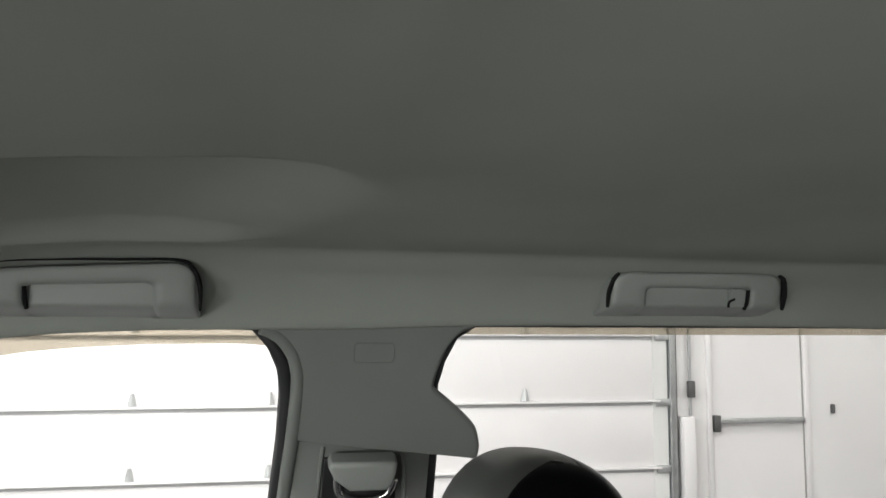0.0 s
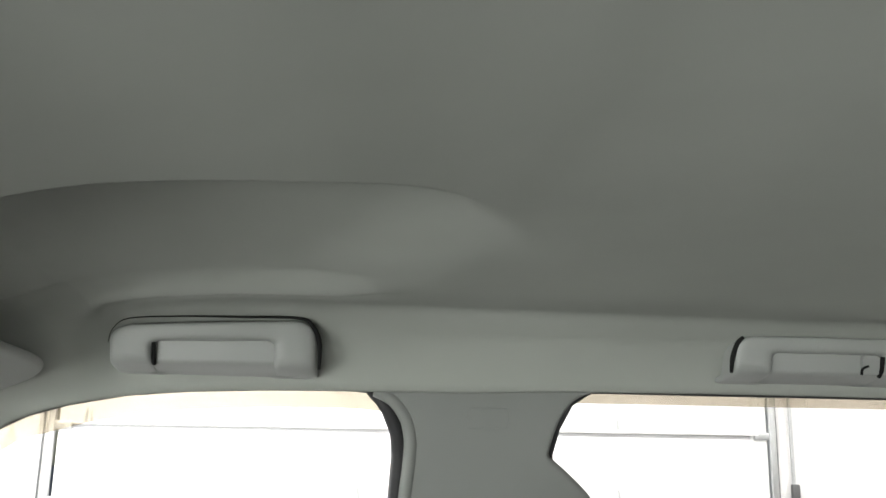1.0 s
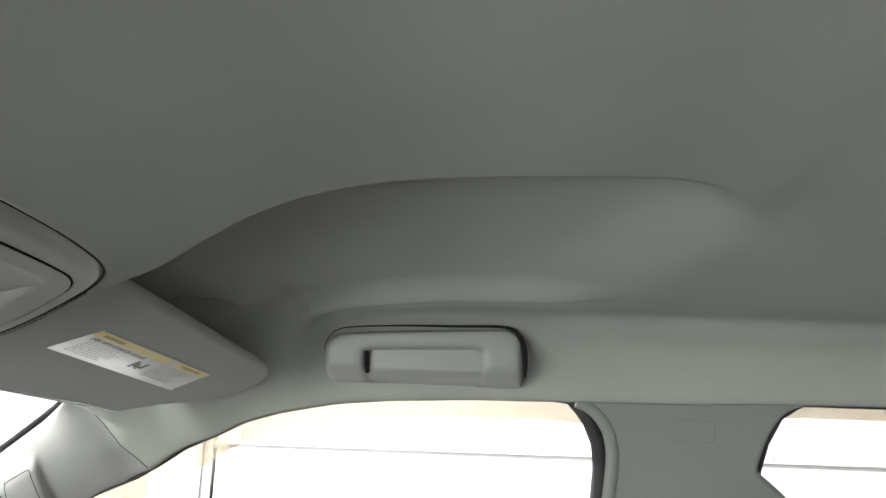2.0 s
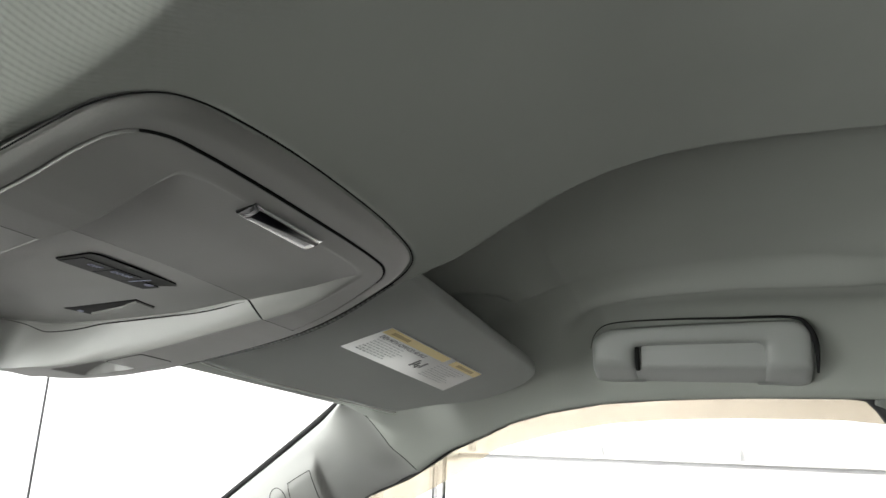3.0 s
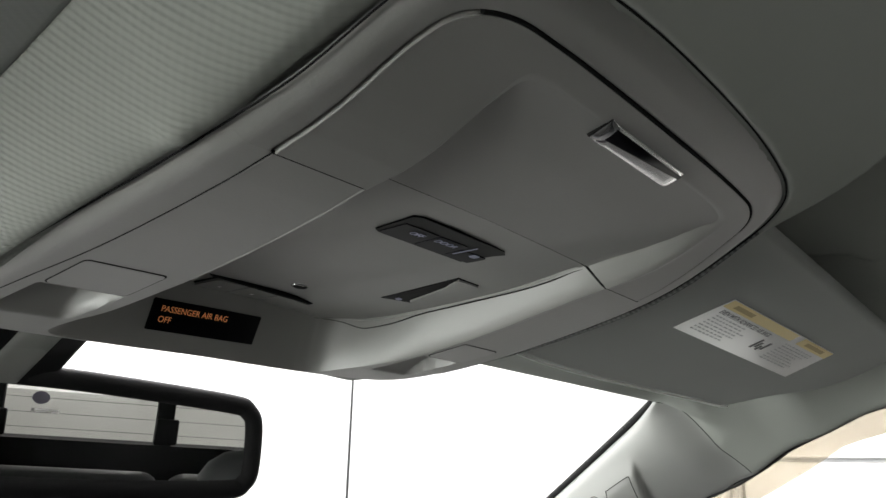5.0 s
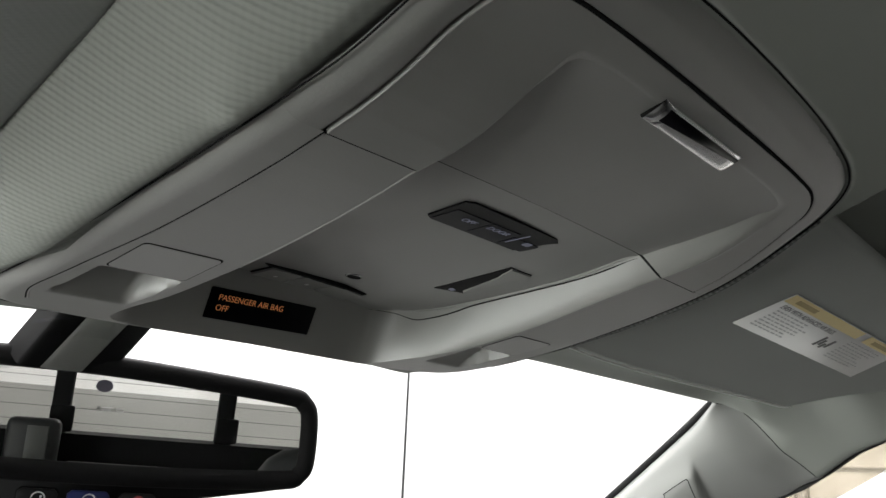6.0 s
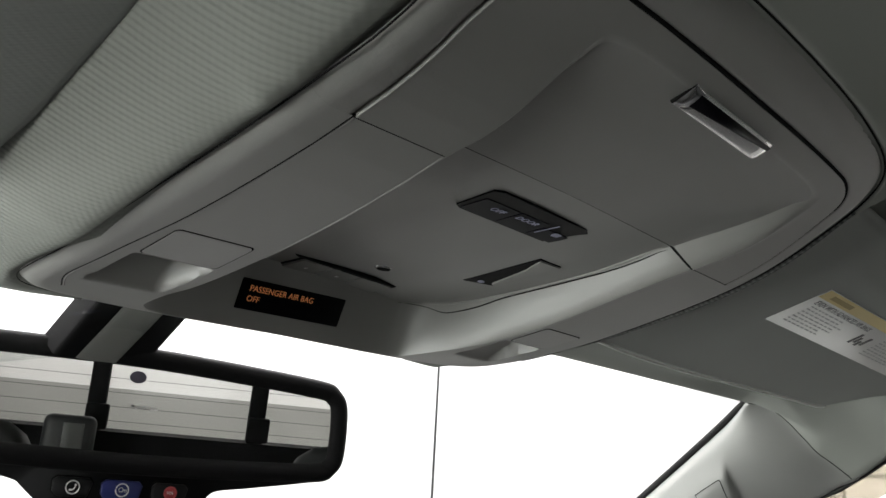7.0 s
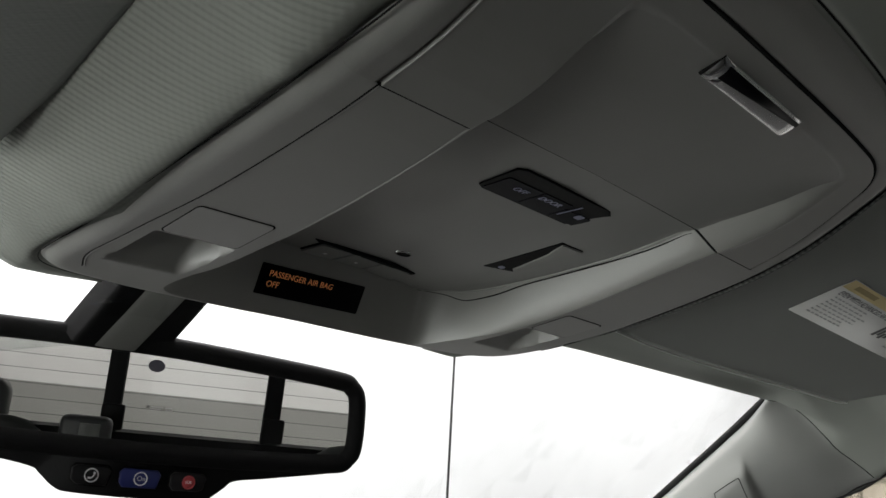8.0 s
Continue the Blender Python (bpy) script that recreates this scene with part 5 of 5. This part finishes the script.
bez = [(p.x, p.y) for p in smooth_line([(-0.1205, -0.013, 0), (-0.1205, 0.013, 0), (-0.117, 0.0215, 0), (-0.107, 0.0258, 0), (-0.05, 0.0280, 0), (0.0, 0.0285, 0), (0.05, 0.0270, 0), (0.103, 0.0243, 0), (0.1130, 0.0213, 0), (0.1180, 0.0135, 0), (0.1195, -0.010, 0), (0.1160, -0.0180, 0), (0.106, -0.0215, 0), (0.05, -0.0238, 0), (0.0, -0.0245, 0), (-0.05, -0.0240, 0), (-0.107, -0.0225, 0), (-0.117, -0.0190, 0)], 6, closed=True)]
bm = bmesh.new()
tube(bm, [local(u * 1.022, v * 1.10, -0.0005) for u, v in bez], 0.0060, 10, closed=True, axis=NORMAL)
part("bezel", bm, MATTE_BLACK, mirror)
bm = slab(bez, lambda u, v, w: local(u, v, w + 0.0006), -0.002)
part("mirror_glass", bm, MIRROR, mirror, "silvered mirror glass", False)
drop = [(-0.0055 + 0.0045 * math.cos(q), 0.0203 + 0.0034 * math.sin(q)) for q in np.linspace(0, 2 * math.pi, 25)[:-1]]
part("dimming_sensor", slab(drop, lambda u, v, w: local(u, v, w + 0.0008), 0.0002), GREY_VIOLET, mirror, "small grey oval sensor", False)
KEY_V = -0.0408
for u, w_, mat in ((-0.0288, 0.0085, BLACK), (-0.0033, 0.0095, BLUE), (0.0230, 0.0085, BLACK)):
    low = 0.0022 if u < -0.01 else 0.0
    high = 0.0022 if u > 0.01 else 0.0
    well = [(u - w_ - 0.0022, KEY_V - 0.0030), (u - w_ + low * 0.5, KEY_V - 0.0058), (u + w_ - high, KEY_V - 0.0058), (u + w_ + 0.0008, KEY_V - 0.0040), (u + w_ + 0.0022, KEY_V + 0.0030), (u + w_, KEY_V + 0.0058), (u - w_, KEY_V + 0.0058), (u - w_ - 0.0025, KEY_V + 0.0035)]
    key = part("button", slab([(u + (a - u) * 0.93, KEY_V + (b - KEY_V) * 0.86) for a, b in well], lambda a, b, c: local(a, b, c + 0.0002), 0.0022, 0.0008), mat, mirror, "blue button" if mat is BLUE else "")
    part("button_well", slab(well, lambda a, b, c: local(a, b, c + 0.0001), 0.0006), DARK_GAP, key)
    ink = RED if u > 0.01 else WHITE_INK
    bm = bmesh.new()
    tube(bm, [local(u + 0.0034 * math.cos(a), KEY_V + 0.0034 * math.sin(a), 0.0026) for a in np.linspace(0, 2 * math.pi, 25)[:-1]], 0.0004, 5, closed=True)
    part("symbol_ring", bm, ink, key)
    if u < -0.01:
        # handset
        bm = bmesh.new()
        tube(bm, smooth_line([local(u - 0.0017, KEY_V - 0.0013, 0.0026), local(u + 0.0002, KEY_V - 0.0012, 0.0026), local(u + 0.0013, KEY_V + 0.0004, 0.0026), local(u + 0.0013, KEY_V + 0.0018, 0.0026)], 4), [0.0006] * 4 + [0.0004] * 5 + [0.0006] * 4, 6)
        part("symbol", bm, ink, key)
    elif u < 0.01:
        lettering("On", 0.0036, ink, key, MIRROR_AT @ pose(u - 0.0021, KEY_V, 0.0026), "symbol")
    else:
        disc = [(u + 0.0030 * math.cos(a), KEY_V + 0.0030 * math.sin(a)) for a in np.linspace(0, 2 * math.pi, 21)[:-1]]
        part("symbol", slab(disc, lambda a, b, c: local(a, b, c + 0.0024), 0.0002), RED, key)
        lettering("SOS", 0.0021, WHITE_INK, key, MIRROR_AT @ pose(u - 0.0021, KEY_V, 0.0028), "symbol")
# arm to the glass, with its grey wire cover
def arm_piece(name, mat, y_top, y_low, half, proud, bulge):
    """A rounded strap from the windshield's head down to the mirror."""
    bm = bmesh.new()
    rows = []
    for t in np.linspace(-0.55, 1.25, 10):
        x, z = -0.322 - 0.0150 * t, 1.6685 - 0.0215 * t
        y = y_top + (y_low - y_top) * t
        row = []
        for k in range(13):
            a = math.pi * k / 12
            c, s = math.cos(a), math.sin(a)
            row.append((x + 0.82 * (proud + bulge * s ** 0.5 - 0.014 * (k in (0, 12))), y + half * math.copysign(abs(c) ** 0.5, c), z - 0.57 * (proud + bulge * s ** 0.5 - 0.014 * (k in (0, 12)))))
        rows.append(row)
    made = grid(bm, rows)
    for ring in (made[0], made[-1]):
        bm.faces.new(ring)
    bmesh.ops.recalc_face_normals(bm, faces=bm.faces)
    return sharp(part(name, bm, mat, mirror), 50)


arm_piece("arm", MATTE_BLACK, -0.0395, -0.0475, 0.0082, -0.002, 0.005)
arm_piece("wire_cover", LIGHT_TRIM, -0.0205, -0.0315, 0.0125, 0.000, 0.004)
arm_piece("sensor_cover", MATTE_BLACK, -0.0035, -0.0130, 0.0105, -0.001, 0.004)

# ---- the garage round the truck ----
boxed("ground", (-40, -40, -0.2), (45, 40, 0.0), CONCRETE, None, 0, "grey concrete floor slab", "structure")


def wall_box(name, lo, hi, mat=WALL_WHITE, label="white painted garage wall"):
    return tagged(boxed(name, lo, hi, mat, None, 0, label, "structure"), category="wall")


DOOR_X0, DOOR_X1, DOOR_TOP = -2.25, 4.05, 3.55
MAN_X0, MAN_X1 = 4.62, 5.62
wy = GARAGE_Y1
wall_box("wall_right_front", (GARAGE_X0, wy + 0.1, 0), (DOOR_X0 - 0.12, wy + 0.3, GARAGE_H))
wall_box("wall_right_middle", (DOOR_X1 + 0.16, wy + 0.02, 0), (MAN_X0 - 0.06, wy + 0.3, GARAGE_H))
wall_box("wall_right_rear", (MAN_X1 + 0.06, wy + 0.02, 0), (GARAGE_X1, wy + 0.3, GARAGE_H))
wall_box("wall_right_lintel", (DOOR_X0 - 0.12, wy + 0.12, DOOR_TOP), (DOOR_X1 + 0.16, wy + 0.3, GARAGE_H))
wall_box("wall_right_over_door", (MAN_X0 - 0.06, wy + 0.02, 2.16), (MAN_X1 + 0.06, wy + 0.3, GARAGE_H))
# unseen wall, left open round the added bay lamp
wall_box("wall_left_front", (GARAGE_X0, GARAGE_Y0 - 0.2, 0), (BAY_X0, GARAGE_Y0, GARAGE_H))
wall_box("wall_left_rear", (BAY_X1, GARAGE_Y0 - 0.2, 0), (GARAGE_X1, GARAGE_Y0, GARAGE_H))
wall_box("wall_left_sill", (BAY_X0, GARAGE_Y0 - 0.2, 0), (BAY_X1, GARAGE_Y0, BAY_Z0))
wall_box("wall_left_lintel", (BAY_X0, GARAGE_Y0 - 0.2, BAY_TOP), (BAY_X1, GARAGE_Y0, GARAGE_H))
wall_box("wall_rear", (GARAGE_X1, GARAGE_Y0, 0), (GARAGE_X1 + 0.2, wy + 0.3, GARAGE_H))
wall_box("wall_front", (GARAGE_X0 - 0.2, GARAGE_Y0, 0), (GARAGE_X0, wy + 0.3, GARAGE_H), DAYLIT_WHITE)
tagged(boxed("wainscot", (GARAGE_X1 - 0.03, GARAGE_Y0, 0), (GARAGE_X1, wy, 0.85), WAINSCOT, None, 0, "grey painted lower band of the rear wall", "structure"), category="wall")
# front and driver's side bands are unseen, added to cut light bounced upward
tagged(boxed("wainscot", (GARAGE_X0, GARAGE_Y0, 0), (GARAGE_X0 + 0.03, wy, 0.85), WAINSCOT, None, 0, "unseen grey lower band added to the front wall", "structure"), category="wall")
tagged(boxed("wainscot", (BAY_X1, GARAGE_Y0, 0), (GARAGE_X1 - 0.03, GARAGE_Y0 + 0.03, 0.85), WAINSCOT, None, 0, "unseen grey lower band added to the driver's side wall", "structure"), category="wall")
tagged(boxed("ceiling", (GARAGE_X0, GARAGE_Y0, GARAGE_H), (GARAGE_X1, wy + 0.3, GARAGE_H + 0.1), CEIL_WHITE, None, 0, "white sheet ceiling of the garage", "structure"), category="ceiling")
for x, y in LAMP_SPOTS:
    lamp = thing("ceiling_light", "unseen white ceiling light fixture added under the garage ceiling", "ceiling light", "ceiling lights")
    boxed("housing", (x - 0.3, y - 0.75, GARAGE_H - 0.34), (x + 0.3, y + 0.75, GARAGE_H - 0.24), DOOR_WHITE, lamp, 0.01)
    for s in (-0.6, 0.6):
        boxed("hanger", (x - 0.01, y + s - 0.01, GARAGE_H - 0.25), (x + 0.01, y + s + 0.01, GARAGE_H), STEEL, lamp)

# sectional overhead door with steel joints, hinges and tracks
door = tagged(thing("overhead_door", "closed white sectional garage door with steel hinges", "garage door"), kind="structure")
EDGES = [0.0, 0.385, 1.02, 1.655, 2.28, 2.905, DOOR_TOP]
for z0, z1 in zip(EDGES, EDGES[1:]):
    boxed("section", (DOOR_X0, wy, z0 + 0.016), (DOOR_X1, wy + 0.05, z1 - 0.016), DOOR_WHITE, door, 0.008)
for z in EDGES[1:-1]:
    boxed("joint", (DOOR_X0, wy + 0.012, z - 0.018), (DOOR_X1, wy + 0.04, z + 0.018), TRACK_GREY, door)
    boxed("strut", (DOOR_X0, wy - 0.045, z + 0.020), (DOOR_X1, wy, z + 0.040), DOOR_WHITE, door, 0.004)
    for x in (-2.0, -0.835, 0.335, 1.51, 2.69):
        bm = bmesh.new()
        bmesh.ops.create_cone(bm, cap_ends=True, segments=6, radius1=0.045, radius2=0.018, depth=0.11)
        bm.transform(pose(x, wy - 0.020, z + 0.100) @ Matrix.Diagonal((1, 0.5, 1, 1)))
        part("hinge", bm, STEEL, door, smooth=False)
    for x in (DOOR_X0 + 0.02, DOOR_X1 + 0.02):
        boxed("roller_bracket", (x - 0.06, wy - 0.04, z - 0.02), (x + 0.10, wy + 0.0, z + 0.05), STEEL, door, 0.006)
for x0, x1 in ((DOOR_X0 - 0.145, DOOR_X0 - 0.110), (DOOR_X0 - 0.065, DOOR_X0 - 0.02), (DOOR_X1 + 0.10, DOOR_X1 + 0.16)):
    boxed("track", (x0, wy - 0.06, 0), (x1, wy + 0.0, DOOR_TOP), STEEL if x0 > 0 else TRACK_GREY, door, 0.006)
boxed("end_stile", (DOOR_X1 - 0.06, wy - 0.008, 0), (DOOR_X1 + 0.09, wy + 0.06, DOOR_TOP), CEIL_WHITE, door)
boxed("track_gap", (DOOR_X1 + 0.165, wy - 0.02, 0), (DOOR_X1 + 0.185, wy + 0.015, DOOR_TOP), DARK_STEEL, door)
pipe = thing("conduit", "white conduit with a small grey switch box on the garage wall", "conduit")
boxed("post", (DOOR_X1 + 0.20, wy - 0.12, 0), (DOOR_X1 + 0.32, wy + 0.0, 0.90), DOOR_WHITE, pipe, 0.01)
boxed("rod", (DOOR_X1 + 0.31, wy - 0.03, 0.9), (DOOR_X1 + 0.335, wy - 0.005, 3.2), STEEL, pipe)
boxed("switch_box", (DOOR_X1 + 0.285, wy - 0.07, 1.08), (DOOR_X1 + 0.355, wy - 0.02, 1.24), DARK_STEEL, pipe, 0.006)
man = tagged(thing("side_door", "closed white steel exit door with a push bar", "door"), kind="structure")
boxed("leaf", (MAN_X0, wy + 0.03, 0.01), (MAN_X1, wy + 0.08, 2.10), DOOR_WHITE, man)
for lo, hi in (((MAN_X0 - 0.06, 0), (MAN_X0 - 0.01, 2.16)), ((MAN_X1 + 0.01, 0), (MAN_X1 + 0.06, 2.16)), ((MAN_X0 - 0.06, 2.11), (MAN_X1 + 0.06, 2.16))):
    boxed("jamb", (lo[0], wy - 0.01, lo[1]), (hi[0], wy + 0.10, hi[1]), DOOR_WHITE, man, 0.005)
bar = boxed("push_bar", (MAN_X0 + 0.04, wy - 0.05, 0.82), (MAN_X1 - 0.02, wy - 0.01, 0.875), STEEL, man, 0.01)
boxed("bar_end", (MAN_X0 + 0.0, wy - 0.05, 0.74), (MAN_X0 + 0.06, wy + 0.03, 0.90), DARK_STEEL, bar, 0.006)
boxed("gap_line", (MAN_X1 - 0.004, wy + 0.02, 0.0), (MAN_X1 + 0.010, wy + 0.028, 2.1), WAINSCOT, man)
tagged(boxed("wall_hook", (5.93, wy - 0.02, 0.90), (5.96, wy + 0.03, 0.99), DARK_STEEL, None, 0.004, "small dark hook on the garage wall"), category="hook")
